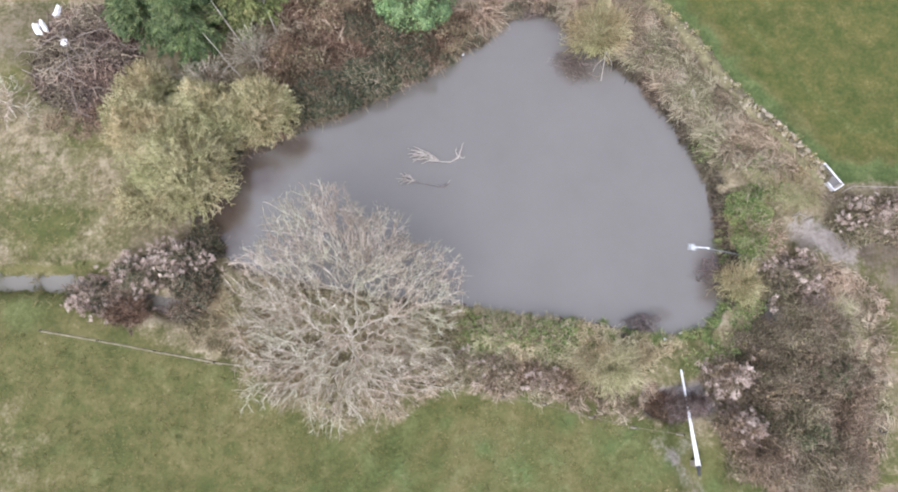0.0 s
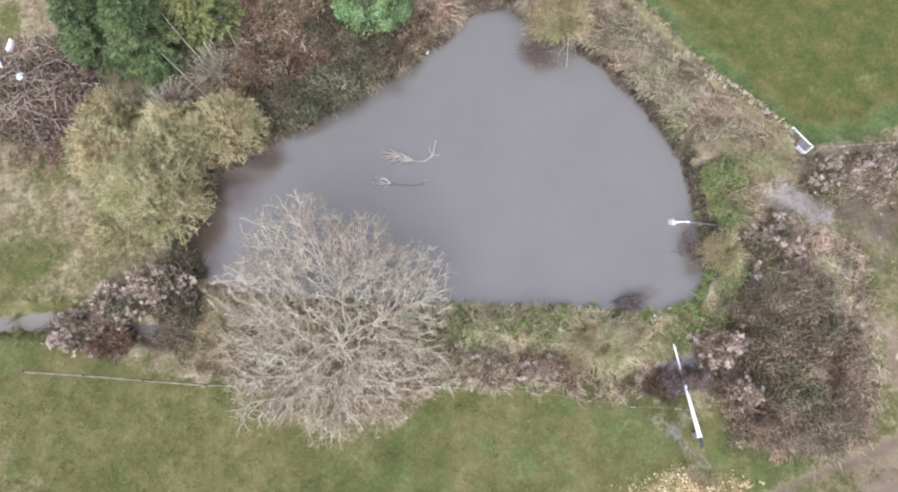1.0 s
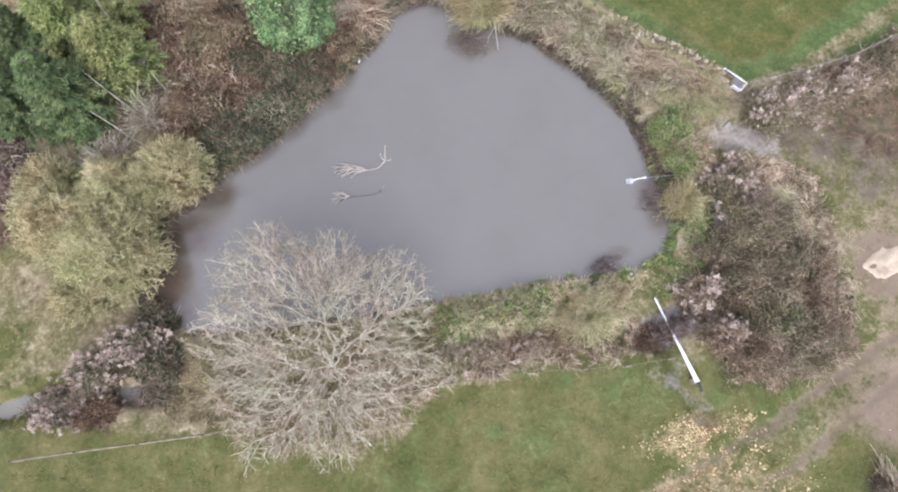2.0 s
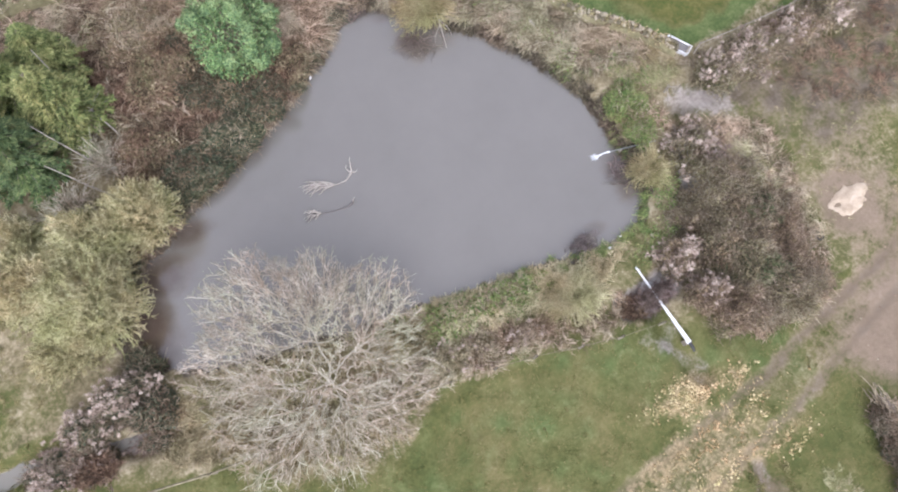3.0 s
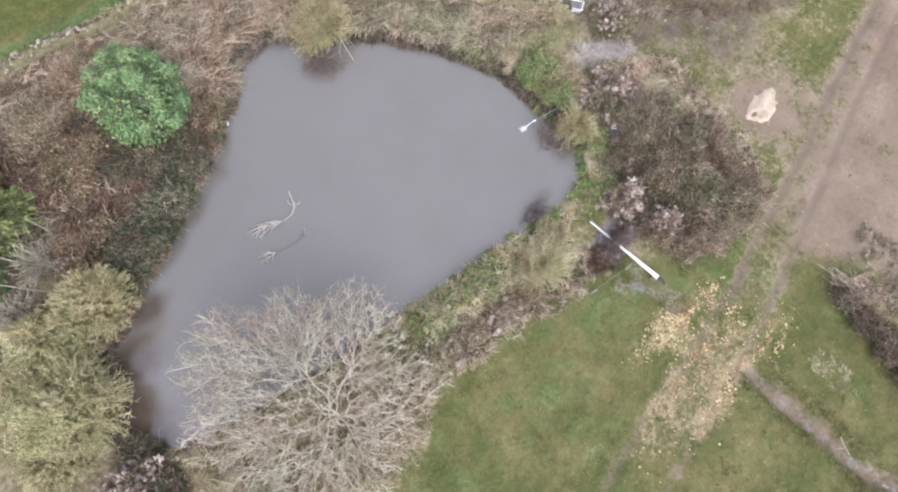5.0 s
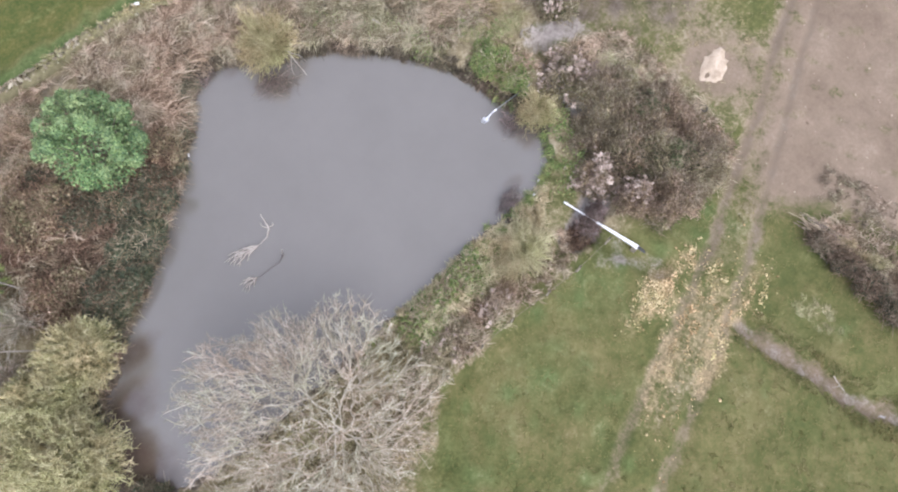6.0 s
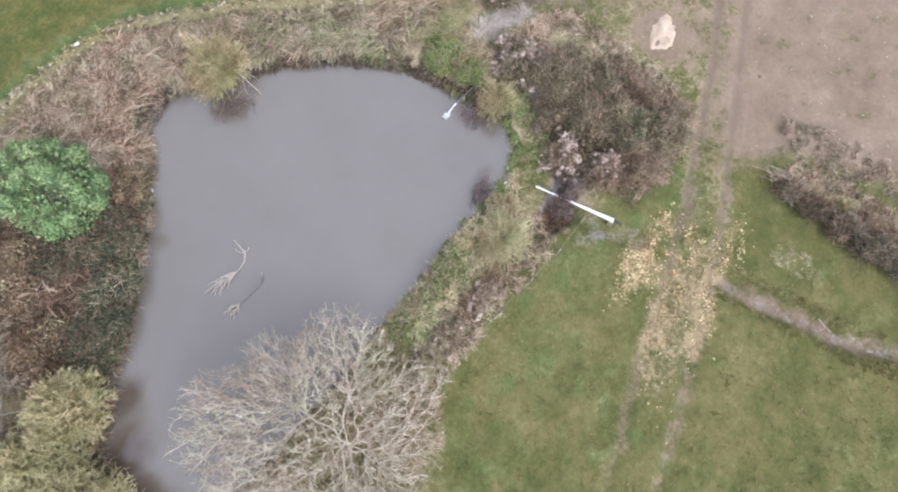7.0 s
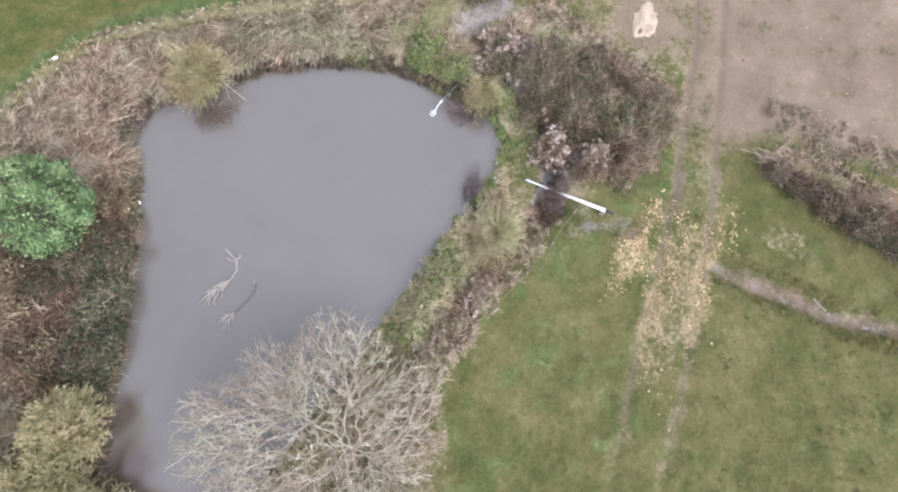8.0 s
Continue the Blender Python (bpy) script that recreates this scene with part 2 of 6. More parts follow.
M_DEADWOOD = surface_mat("dead_wood", [(0.3, (0.25, 0.215, 0.18)), (0.7, (0.54, 0.485, 0.43))], 8, 0.9, 0.4)
M_WHITE = surface_mat("worn_white_paint", [(0.25, (0.5, 0.5, 0.5)), (0.5, (0.78, 0.78, 0.79)), (0.8, (0.86, 0.86, 0.87))], 4, 0.5, 0.1)
M_STONE = surface_mat("limestone", [(0.25, (0.1, 0.085, 0.052)), (0.5, (0.24, 0.2, 0.135)), (0.78, (0.42, 0.37, 0.275))], 5, 0.95, 0.6, by_object=0.5)
M_CORE = surface_mat("mossy_rubble", [(0.25, (0.075, 0.07, 0.033)), (0.5, (0.19, 0.168, 0.09)), (0.75, (0.34, 0.295, 0.175))], 3, 0.95, 0.8)
M_RUBBLE = strands_mat("yellow_rubble", [(0.15, (0.28, 0.2, 0.1)), (0.5, (0.49, 0.38, 0.215)), (0.85, (0.75, 0.62, 0.4))], 0.95)
M_FENCE = surface_mat("weathered_timber", [(0.25, (0.17, 0.14, 0.105)), (0.7, (0.36, 0.32, 0.26))], 7, 0.9, 0.4)
M_PIPE = surface_mat("grey_pipe", [(0.3, (0.11, 0.115, 0.11)), (0.7, (0.25, 0.26, 0.25))], 5, 0.5, 0.1)
M_BLACK = surface_mat("black_plastic", [(0.3, (0.015, 0.015, 0.017)), (0.7, (0.05, 0.05, 0.05))], 5, 0.6, 0.1)
M_SAND = surface_mat("pale_sand", [(0.3, (0.3, 0.225, 0.155)), (0.5, (0.48, 0.38, 0.28)), (0.75, (0.63, 0.53, 0.42))], 2.5, 0.95, 0.6)
M_FOAM = surface_mat("foam", [(0.3, (0.7, 0.72, 0.75)), (0.7, (0.9, 0.9, 0.92))], 9, 0.5, 0.6)


def water_mat(name, low, high, gloss=0.07, weed_and_reflection=None, ior=2.1):
    mat, tree, s = nodes_of(name)
    f = sums(tree, "ADD", sums(tree, "MULTIPLY", noise_of(tree, 0.07, 3), 0.7), sums(tree, "MULTIPLY", noise_of(tree, 0.5, 3), 0.3))
    colour = ramp(tree, f, [(0.3, low), (0.7, high)])
    if weed_and_reflection:
        # brown of weed and leaf litter, and painted reflections of the banks, by the mask
        mask = tree.nodes.new("ShaderNodeVertexColor")
        mask.layer_name = "shallows_and_reflections"
        rag = sums(tree, "ADD", mask.outputs["Color"], sums(tree, "MULTIPLY", sums(tree, "SUBTRACT", noise_of(tree, 1.3, 5, 0.7), 0.5), 0.4))
        m = tree.nodes.new("ShaderNodeMapRange")
        m.interpolation_type = "SMOOTHSTEP"
        m.inputs["From Min"].default_value, m.inputs["From Max"].default_value = 0.15, 0.95
        tree.links.new(rag, m.inputs["Value"])
        colour = mixed(tree, m.outputs[0], colour, weed_and_reflection)
    tree.links.new(colour, s.inputs["Base Color"])
    s.inputs["Roughness"].default_value, s.inputs["IOR"].default_value = gloss, ior
    bumped(tree, s, noise_of(tree, 1.6, 4), 0.05, 0.03)
    return mat


M_WATER = water_mat("silty_water", (0.143, 0.13, 0.115), (0.178, 0.162, 0.146), weed_and_reflection=(0.08, 0.054, 0.041))
M_BROOK = water_mat("brook_water", (0.16, 0.15, 0.125), (0.26, 0.24, 0.21), 0.3, ior=1.33)
M_STREAM = water_mat("stream_water", (0.19, 0.165, 0.15), (0.29, 0.255, 0.235), 0.35)


def ground_mat():
    """Turf, dry grass, soil, gravel, mud and lush or mown grass, laid out by the plan's masks and broken up by noise."""
    mat, tree, s = nodes_of("ground")
    za = tree.nodes.new("ShaderNodeVertexColor")
    za.layer_name = "zone_a"
    zb = tree.nodes.new("ShaderNodeVertexColor")
    zb.layer_name = "zone_b"
    sa, sb = tree.nodes.new("ShaderNodeSeparateColor"), tree.nodes.new("ShaderNodeSeparateColor")
    tree.links.new(za.outputs[0], sa.inputs[0])
    tree.links.new(zb.outputs[0], sb.inputs[0])
    big, mid, fine, tiny = noise_of(tree, 0.25, 4), noise_of(tree, 1.1, 5, 0.65), noise_of(tree, 5, 5, 0.7), noise_of(tree, 22, 4, 0.7)
    grain = sums(tree, "ADD", sums(tree, "MULTIPLY", mid, 0.4), sums(tree, "ADD", sums(tree, "MULTIPLY", fine, 0.35), sums(tree, "MULTIPLY", tiny, 0.25)))
    soft_grain = sums(tree, "ADD", sums(tree, "MULTIPLY", mid, 0.36), sums(tree, "ADD", sums(tree, "MULTIPLY", fine, 0.28), sums(tree, "MULTIPLY", tiny, 0.16)))
    turf = ramp(tree, sums(tree, "ADD", soft_grain, sums(tree, "MULTIPLY", big, 0.2)),
                [(0.36, (0.056, 0.074, 0.023)), (0.46, (0.1, 0.107, 0.036)), (0.54, (0.152, 0.138, 0.056)), (0.66, (0.24, 0.195, 0.1))])
    dry = ramp(tree, grain, [(0.36, (0.07, 0.06, 0.035)), (0.46, (0.19, 0.155, 0.09)), (0.53, (0.29, 0.24, 0.15)), (0.62, (0.44, 0.38, 0.27))])
    soil = ramp(tree, sums(tree, "ADD", sums(tree, "MULTIPLY", grain, 0.6), sums(tree, "MULTIPLY", big, 0.4)), [(0.34, (0.14, 0.104, 0.074)), (0.46, (0.21, 0.158, 0.113)), (0.54, (0.25, 0.191, 0.139)), (0.64, (0.33, 0.263, 0.198))])
    rubble = ramp(tree, sums(tree, "ADD", sums(tree, "MULTIPLY", fine, 0.5), sums(tree, "MULTIPLY", tiny, 0.5)),
                  [(0.35, (0.165, 0.125, 0.066)), (0.5, (0.31, 0.235, 0.13)), (0.65, (0.5, 0.395, 0.24))])
    mud = ramp(tree, grain, [(0.36, (0.035, 0.028, 0.02)), (0.5, (0.1, 0.08, 0.06)), (0.62, (0.2, 0.165, 0.13))])
    silt = ramp(tree, grain, [(0.36, (0.18, 0.152, 0.13)), (0.5, (0.28, 0.243, 0.215)), (0.62, (0.39, 0.35, 0.315))])
    lush = ramp(tree, grain, [(0.38, (0.056, 0.088, 0.03)), (0.5, (0.098, 0.132, 0.045)), (0.6, (0.165, 0.185, 0.078))])
    mown = ramp(tree, sums(tree, "ADD", sums(tree, "MULTIPLY", mid, 0.4), sums(tree, "ADD", sums(tree, "MULTIPLY", fine, 0.35), sums(tree, "MULTIPLY", tiny, 0.25))),
                [(0.37, (0.05, 0.072, 0.019)), (0.47, (0.083, 0.097, 0.028)), (0.53, (0.112, 0.11, 0.034)), (0.63, (0.175, 0.15, 0.06))])
    colour = turf

    def lay(colour, mask, top, ragged):
        f = sums(tree, "ADD", mask, sums(tree, "MULTIPLY", sums(tree, "SUBTRACT", grain, 0.5), ragged))
        m = tree.nodes.new("ShaderNodeMapRange")
        m.interpolation_type = "SMOOTHSTEP"
        m.inputs["From Min"].default_value, m.inputs["From Max"].default_value = 0.24, 0.76
        tree.links.new(f, m.inputs["Value"])
        return mixed(tree, m.outputs[0], colour, top)

    colour = lay(colour, sb.outputs["Blue"], mown, 0.4)
    colour = lay(colour, sb.outputs["Green"], lush, 1.7)
    colour = lay(colour, sa.outputs["Red"], dry, 1.8)
    colour = lay(colour, sa.outputs["Green"], soil, 1.6)
    colour = lay(colour, sa.outputs["Blue"], rubble, 2.8)
    colour = lay(colour, zb.outputs["Alpha"], silt, 2.0)
    colour = lay(colour, sb.outputs["Red"], mud, 1.2)
    tree.links.new(colour, s.inputs["Base Color"])
    s.inputs["Roughness"].default_value, s.inputs["Specular IOR Level"].default_value = 0.95, 0.15
    bumped(tree, s, sums(tree, "ADD", fine, tiny), 0.5, 0.07)
    return mat


M_GROUND = ground_mat()

# ---- the ground: one sheet to the horizon ----
def ground_sheet():
    fine = 0.24
    edge = [-1500, -700, -300, -150, -90, -60, -48]
    xs = np.r_[edge, np.arange(-40, 44, fine), [50, 62, 90, 150, 300, 700, 1500]]
    ys = np.r_[[-1500, -700, -300, -150, -90, -60, -40], np.arange(-30, 42, fine), [48, 60, 90, 150, 300, 700, 1500]]
    gx, gy = np.meshgrid(xs, ys)
    p = np.stack([gx.ravel(), gy.ravel()], 1)
    z = land(p)
    cols, rows_n = len(xs), len(ys)
    q = (np.arange(rows_n - 1)[:, None] * cols + np.arange(cols - 1)[None]).ravel()[:, None]
    me = mesh_of("ground", np.c_[p, z], q + [0, 1, cols + 1, cols], M_GROUND, True)
    gap = shore_gap(p)
    big, mid = waves(p, 6, 21), waves(p, 1.8, 22)
    north = inside(p, WALL + [(23, 10.9), (60, 14), (200, 60), (200, 1600), (-1600, 1600), (-1600, 31)])
    from_wall = np.minimum(away(p, WALL), away(p, [(19.0, 11.3), (20.1, 10.9), (22.7, 10.9), (28, 12.5), (60, 22)]))
    # rough dry banks round the pond
    dry = (1 - smooth(gap, 3.5, 6.5)) * (gap > -0.5) * 0.72
    dry = np.maximum(dry, 0.8 * inside(p, [(-9, 14), (2, 20), (6, 22), (11, 17.5), (13.5, 11), (19, 11), (10, 23), (5, 27), (-9, 29), (-22, 29), (-24, 16), (-15, 16)]))
    south_bank = inside(p, [(-1, 1.2), (4, 0.6), (9, -0.5), (13, 3), (13, 4.5), (8, 4), (1, 5.2)])
    dry = np.where(south_bank, 0.45, dry)
    meadow = p[:, 1] < 1.15 - 0.14 * (p[:, 0] + 1) + 0.25 * mid
    dry = np.where(meadow & (p[:, 0] < 11), 0.12 + 0.05 * big, dry)
    under = np.hypot((p[:, 0] + 4.6) / 5.6, (p[:, 1] - 3.6) / 4.6)
    dry = np.maximum(dry, 0.75 * (1 - smooth(under + 0.08 * mid, 0.7, 1.1)))
    dry = np.where(meadow, np.maximum(dry, 0.42 * smooth(-p[:, 0] - 0.6 * p[:, 1], 15, 24) + 0.06 * big), dry)
    west = inside(p, [(-60, 7.2), (-20, 7.0), (-16, 7.5), (-15, 16), (-20, 17), (-22.5, 29), (-60, 29)])
    dry = np.where(west, 0.54 + 0.2 * big + 0.06 * mid, dry)
    east = inside(p, [(19, 9), (30, 10.5), (60, 13), (60, -5), (22, -2.5), (18.5, -3), (17.5, 1), (18, 6)])
    dry = np.where(east, 0.5 + 0.1 * big, dry)
    for x, y, r in ((27.2, 0.0, 2.2), (30.8, 2.4, 2.4)):
        dry *= 1 - 0.5 * (1 - smooth(np.hypot(p[:, 0] - x, p[:, 1] - y), 0.5 * r, 1.2 * r))
    dry = np.where(~north & (from_wall < 2.0), np.maximum(dry, 0.72), dry)
    dry = np.where(inside(p, [(18.5, 9.3), (19.4, 11.0), (23, 10.8), (30, 12.4), (60, 21), (60, 13), (30, 9.6), (22, 9)]), 0.75, dry)
    fallow = [(16.0, -5.0), (18.6, -3.6), (22, -2.2), (30, 0.5), (60, 6), (300, 10), (300, -200), (40, -60), (25, -22), (19.3, -14), (18.6, -9.5), (17.2, -7.4), (16.2, -6.4)]
    soil = np.where(inside(p, fallow), 0.34 + 0.66 * smooth(away(p, fallow, True), 0, 2.6), 0.0)
    soil = np.maximum(soil, np.where(east, (0.4 + 0.08 * mid + 0.1 * big) * smooth(np.hypot(p[:, 0] - 28.6, p[:, 1] - 1.0), 2.0, 4.0), 0))
    streak = 0.5 + 0.5 * np.sin((p @ np.array([0.88, 0.47])) * 3.3 + 1.6 * waves(p, 7.0, 23))
    dry = np.where(inside(p, fallow), 0.44 * smooth(streak + 0.25 * mid, 0.75, 1.1) * smooth(p[:, 0], 19.5, 23), dry)
    soil = np.where(inside(p, fallow), soil * (1 - 0.45 * smooth(streak + 0.25 * mid, 0.75, 1.1) * smooth(p[:, 0], 19.5, 23)), soil)
    worn = np.minimum(away(p, RUT_A), away(p, RUT_B))
    along_track = (p[:, 0] > 2) & (p[:, 0] < 40)
    soil = np.maximum(soil, (0.52 + 0.16 * smooth(p[:, 0], 15, 20)) * (1 - smooth(worn + 0.1 * mid, 0.1, 0.8)) * along_track * (p[:, 0] > 12.5))
    soil = np.maximum(soil, 0.52 * (1 - smooth(worn + 0.1 * mid, 0.1, 0.7)) * (p[:, 0] <= 12.5) * smooth(p[:, 0], -6, 4))
    soil = np.maximum(soil, 0.62 * (1 - smooth(away(p, DITCH) + 0.2 * mid, 0.2, 0.95)))
    soil = np.maximum(soil, 0.7 * (1 - smooth(away(p, [(22.3, 0.4)]  + [(22.2, -0.2)]), 1.0, 2.4)))
    dry = np.maximum(dry, 0.53 * (1 - smooth(np.hypot((p[:, 0] - 8.6) / 5.2, (p[:, 1] + 6.9 - 0.17 * (p[:, 0] - 8.6)) / 1.9), 0.4, 1.2)))
    between = np.abs(away(p, RUT_A) + away(p, RUT_B) - 1.7) < 0.9
    dry = np.where(between & (p[:, 0] > 13) & (p[:, 0] < 40), np.maximum(dry, 0.4 + 0.15 * smooth(p[:, 0], 16, 20)), dry)
    stones = np.zeros(len(p))
    for x, y, rx, ry, w in ((10.0, -4.3, 1.9, 0.95, 0.62), (8.4, -4.1, 1.2, 0.7, 0.4), (12.2, -4.6, 1.3, 0.7, 0.48), (8.2, -6.4, 4.6, 0.8, 0.5), (9.8, -8.0, 3.8, 0.8, 0.5), (12.7, -7.7, 1.7, 0.9, 0.42), (10.2, -6.6, 3.4, 2.4, 0.38)):
        turn = math.atan2(0.17, 1)
        dx, dy = p[:, 0] - x, p[:, 1] - y
        u, v = dx * math.cos(turn) + dy * math.sin(turn), -dx * math.sin(turn) + dy * math.cos(turn)
        stones = np.maximum(stones, w * (1 - smooth(np.hypot(u / rx, v / ry), 0.5, 1.3)))
    mud = 0.95 * (1 - smooth(gap + 0.15 * mid, 0.05, 0.45))
    mud = np.maximum(mud, np.where(east, (0.5 + 0.07 * mid + 0.08 * big) * smooth(p[:, 1], 0.5, 4.5), 0))
    mud = np.maximum(mud, 0.47 * (1 - smooth(np.hypot(p[:, 0] + 22.8, p[:, 1] - 20.3), 1.5, 3.6)))
    thatch = inside(p, [(-9.5, 14.5), (-0.6, 18.6), (3.3, 22), (8.7, 18.8), (12.6, 14), (14.5, 12), (18, 12), (13, 18.6), (7.2, 25.4), (0.5, 27.6), (-9.5, 29)])
    mud = np.maximum(mud, 0.6 * (1 - smooth(np.hypot((p[:, 0] + 18.6) / 3.6, (p[:, 1] - 17.2) / 3.6), 0.6, 1.15)))
    mud = np.maximum(mud, np.where(thatch | inside(p, [(-14, 25.5), (-9.5, 24.5), (-1, 27.4), (-4.5, 28.8), (-8.2, 29.2), (-14, 29.9)]) | inside(p, [(22.5, 8.2), (28, 8.9), (36, 9.6), (36, 4.2), (28, 3.6), (24.4, 5.4)]), 0.42 + 0.22 * mid, 0))
    silt = np.zeros(len(p))
    for line, half in ((STREAM_WEST, 0.55), (STREAM_EAST[:-1], 1.0), (SPUR, 0.8), (DITCH, 0.5)):
        silt = np.maximum(silt, (0.4 if half == 0.5 else 0.6 if half < 0.6 else 0.38 if half < 0.99 else 0.8) * (1 - smooth(away(p, line), half * 0.45, half * 1.15)))
    silt = np.maximum(silt, 0.36 * (1 - smooth(np.hypot((p[:, 0] - 10.3) / 1.5, (p[:, 1] + 1.5) / 1.2), 0.4, 1.2)))
    silt = np.maximum(silt, 0.5 * (1 - smooth(away(p, [(9.2, -1.1), (9.9, -1.6), (10.8, -2.6), (11.3, -3.7)]), 0.12, 0.45)))
    silt = np.maximum(silt, 0.95 * (1 - smooth(np.hypot((p[:, 0] - 18.8) / 2.3, (p[:, 1] - 8.25 + 0.42 * (p[:, 0] - 18.8)) / 1.2) + 0.2 * mid, 0.1, 1.45)))
    mud *= 1 - smooth(silt, 0.25, 0.55) * (gap > 0.4)
    silt *= (gap > 0.4) * (0.9 + 0.25 * mid)
    mud = np.maximum(mud, 0.43 * (1 - smooth(worn + 0.06 * mid, 0.1, 0.5)) * (p[:, 0] > 9) * (p[:, 0] < 45))
    lush = np.zeros(len(p))
    for x, y, r, w in ((15.2, 9.3, 1.8, 0.7), (14.6, 5.0, 1.3, 0.7), (4, 3.7, 2.4, 0.65), (1.8, 3.6, 1.5, 0.65), (12.9, 13.4, 1.0, 0.5), (-20.5, 4.8, 1.6, 0.46), (13.6, -3.2, 1.6, 0.4),
                       (15.5, -8.5, 2.0, 0.36), (13.4, -11, 2.0, 0.36), (-22, 13.5, 2.2, 0.36), (-19.5, 11, 2, 0.32), (17, 10.2, 1.2, 0.5), (8, -1.7, 2.5, 0.4), (27.4, -0.2, 2.2, 0.3), (31.0, 2.2, 2.4, 0.32), (22.5, 3.4, 1.0, 0.3), (12.5, -16, 2.5, 0.36)):
        lush = np.maximum(lush, w * (1 - smooth(np.hypot(p[:, 0] - x, p[:, 1] - y), r * 0.4, r * 1.25)))
    lush = np.maximum(lush, np.where(meadow & (p[:, 0] < 16), 0.2 + 0.16 * smooth(p[:, 0], -9, -5) * (1 - smooth(-p[:, 1], 3, 9)) + 0.1 * big + 0.12 * mid, 0))
    strip = north * (1 - smooth(from_wall + 0.25 * mid, 0.9, 2.2)) * smooth(from_wall, 0.2, 0.5)
    mown = north * smooth(from_wall + 0.25 * mid, 1.2, 2.6)
    bands = np.maximum(1 - smooth(np.abs(from_wall - 3.4), 0.1, 0.45), 0.8 * (1 - smooth(np.abs(from_wall - 5.3), 0.1, 0.4)))
    lush = np.where(north, np.maximum(0.85 * strip, 0.4 * bands), lush)
    dry, soil = np.where(north, 0.5 * (1 - smooth(from_wall, 0.3, 0.9)), dry), np.where(north, 0, soil)
    for key, channels in (("zone_a", (dry, soil, stones)), ("zone_b", (mud, lush, mown))):
        a = me.color_attributes.new(key, "FLOAT_COLOR", "POINT")
        a.data.foreach_set("color", np.stack([*channels, silt if key == "zone_b" else np.ones(len(p))], 1).clip(0, 1).astype(np.float32).ravel())
    tagged(part("ground", me, M_GROUND), "rough winter grass, bare soil and trodden mud round the pond", "ground", kind="structure")


ground_sheet()


def pond():
    """The pond's surface, with a mask of its weed and the painted reflections of its banks."""
    n = 190
    gx, gy = np.meshgrid(np.linspace(-15, 15.5, n), np.linspace(2, 24.5, n))
    p = np.stack([gx.ravel(), gy.ravel()], 1)
    q = (np.arange(n - 1)[:, None] * n + np.arange(n - 1)[None]).ravel()[:, None] + [0, 1, n + 1, n]
    gap = shore_gap(p)
    q = q[gap[q].min(1) < 0.9]
    me = mesh_of("water", np.c_[p, np.zeros(len(p))], q, M_WATER)
    weed_and_reflection = np.zeros(len(p))
    for x, y, rx, ry, w in ((-11.7, 9.6, 2.1, 3.6, 0.8), (-10.2, 12.0, 2.2, 1.6, 0.75), (-8.2, 13.6, 1.8, 0.9, 0.65), (13.1, 7.1, 1.3, 1.2, 0.7), (12.9, 5.7, 1.3, 1.3, 0.5), (10.2, 4.7, 1.1, 0.6, 0.5), (6.8, 18.4, 1.5, 1.6, 0.58), (5.9, 20.9, 1.0, 0.8, 0.45), (4.3, 21.6, 1.8, 0.6, 0.5)):
        weed_and_reflection = np.maximum(weed_and_reflection, w * (1 - smooth(np.hypot((p[:, 0] - x) / rx, (p[:, 1] - y) / ry), 0.2, 1.3)))
    # the narrow band along the shore paints the bank's dark reflection
    weed_and_reflection = np.maximum(weed_and_reflection, 0.4 * (1 - smooth(-gap - shore_wob(p), 0.0, 0.25)))
    a = me.color_attributes.new("shallows_and_reflections", "FLOAT_COLOR", "POINT")
    a.data.foreach_set("color", np.stack([weed_and_reflection, weed_and_reflection, weed_and_reflection, np.ones(len(p))], 1).astype(np.float32).ravel())
    tagged(part("water", me, M_WATER), "still silty grey pond water with weed and painted bank reflections", "water", kind="structure")


pond()


def ribbon(name, line, half, z, mat, label):
    """A band of water along a line."""
    line = np.array(line, float)
    t = unit(np.gradient(line, axis=0))
    side = np.stack([-t[:, 1], t[:, 0]], 1) * half * np.where((np.arange(len(line)) == 0) | (np.arange(len(line)) == len(line) - 1), 0.25, 1)[:, None]
    verts = np.concatenate([np.c_[line + side, np.full(len(line), z)], np.c_[line - side, np.full(len(line), z)]])
    k = len(line)
    q = np.arange(k - 1)[:, None]
    return tagged(part(name, mesh_of(name, verts, q + [0, 1, k + 1, k][::-1], mat), mat), label, "stream", kind="structure")


ribbon("stream_water", STREAM_EAST[:-1], 0.7, 0.08, M_STREAM, "shallow grey stream running under the bushes")
ribbon("stream_water", STREAM_WEST + [(-12.6, 4.8)], 1.0, -0.14, M_BROOK, "narrow grey stream between grassy banks")
ribbon("ditch_water", DITCH, 0.14, -0.16, M_STREAM, "narrow muddy ditch with pale grey water")


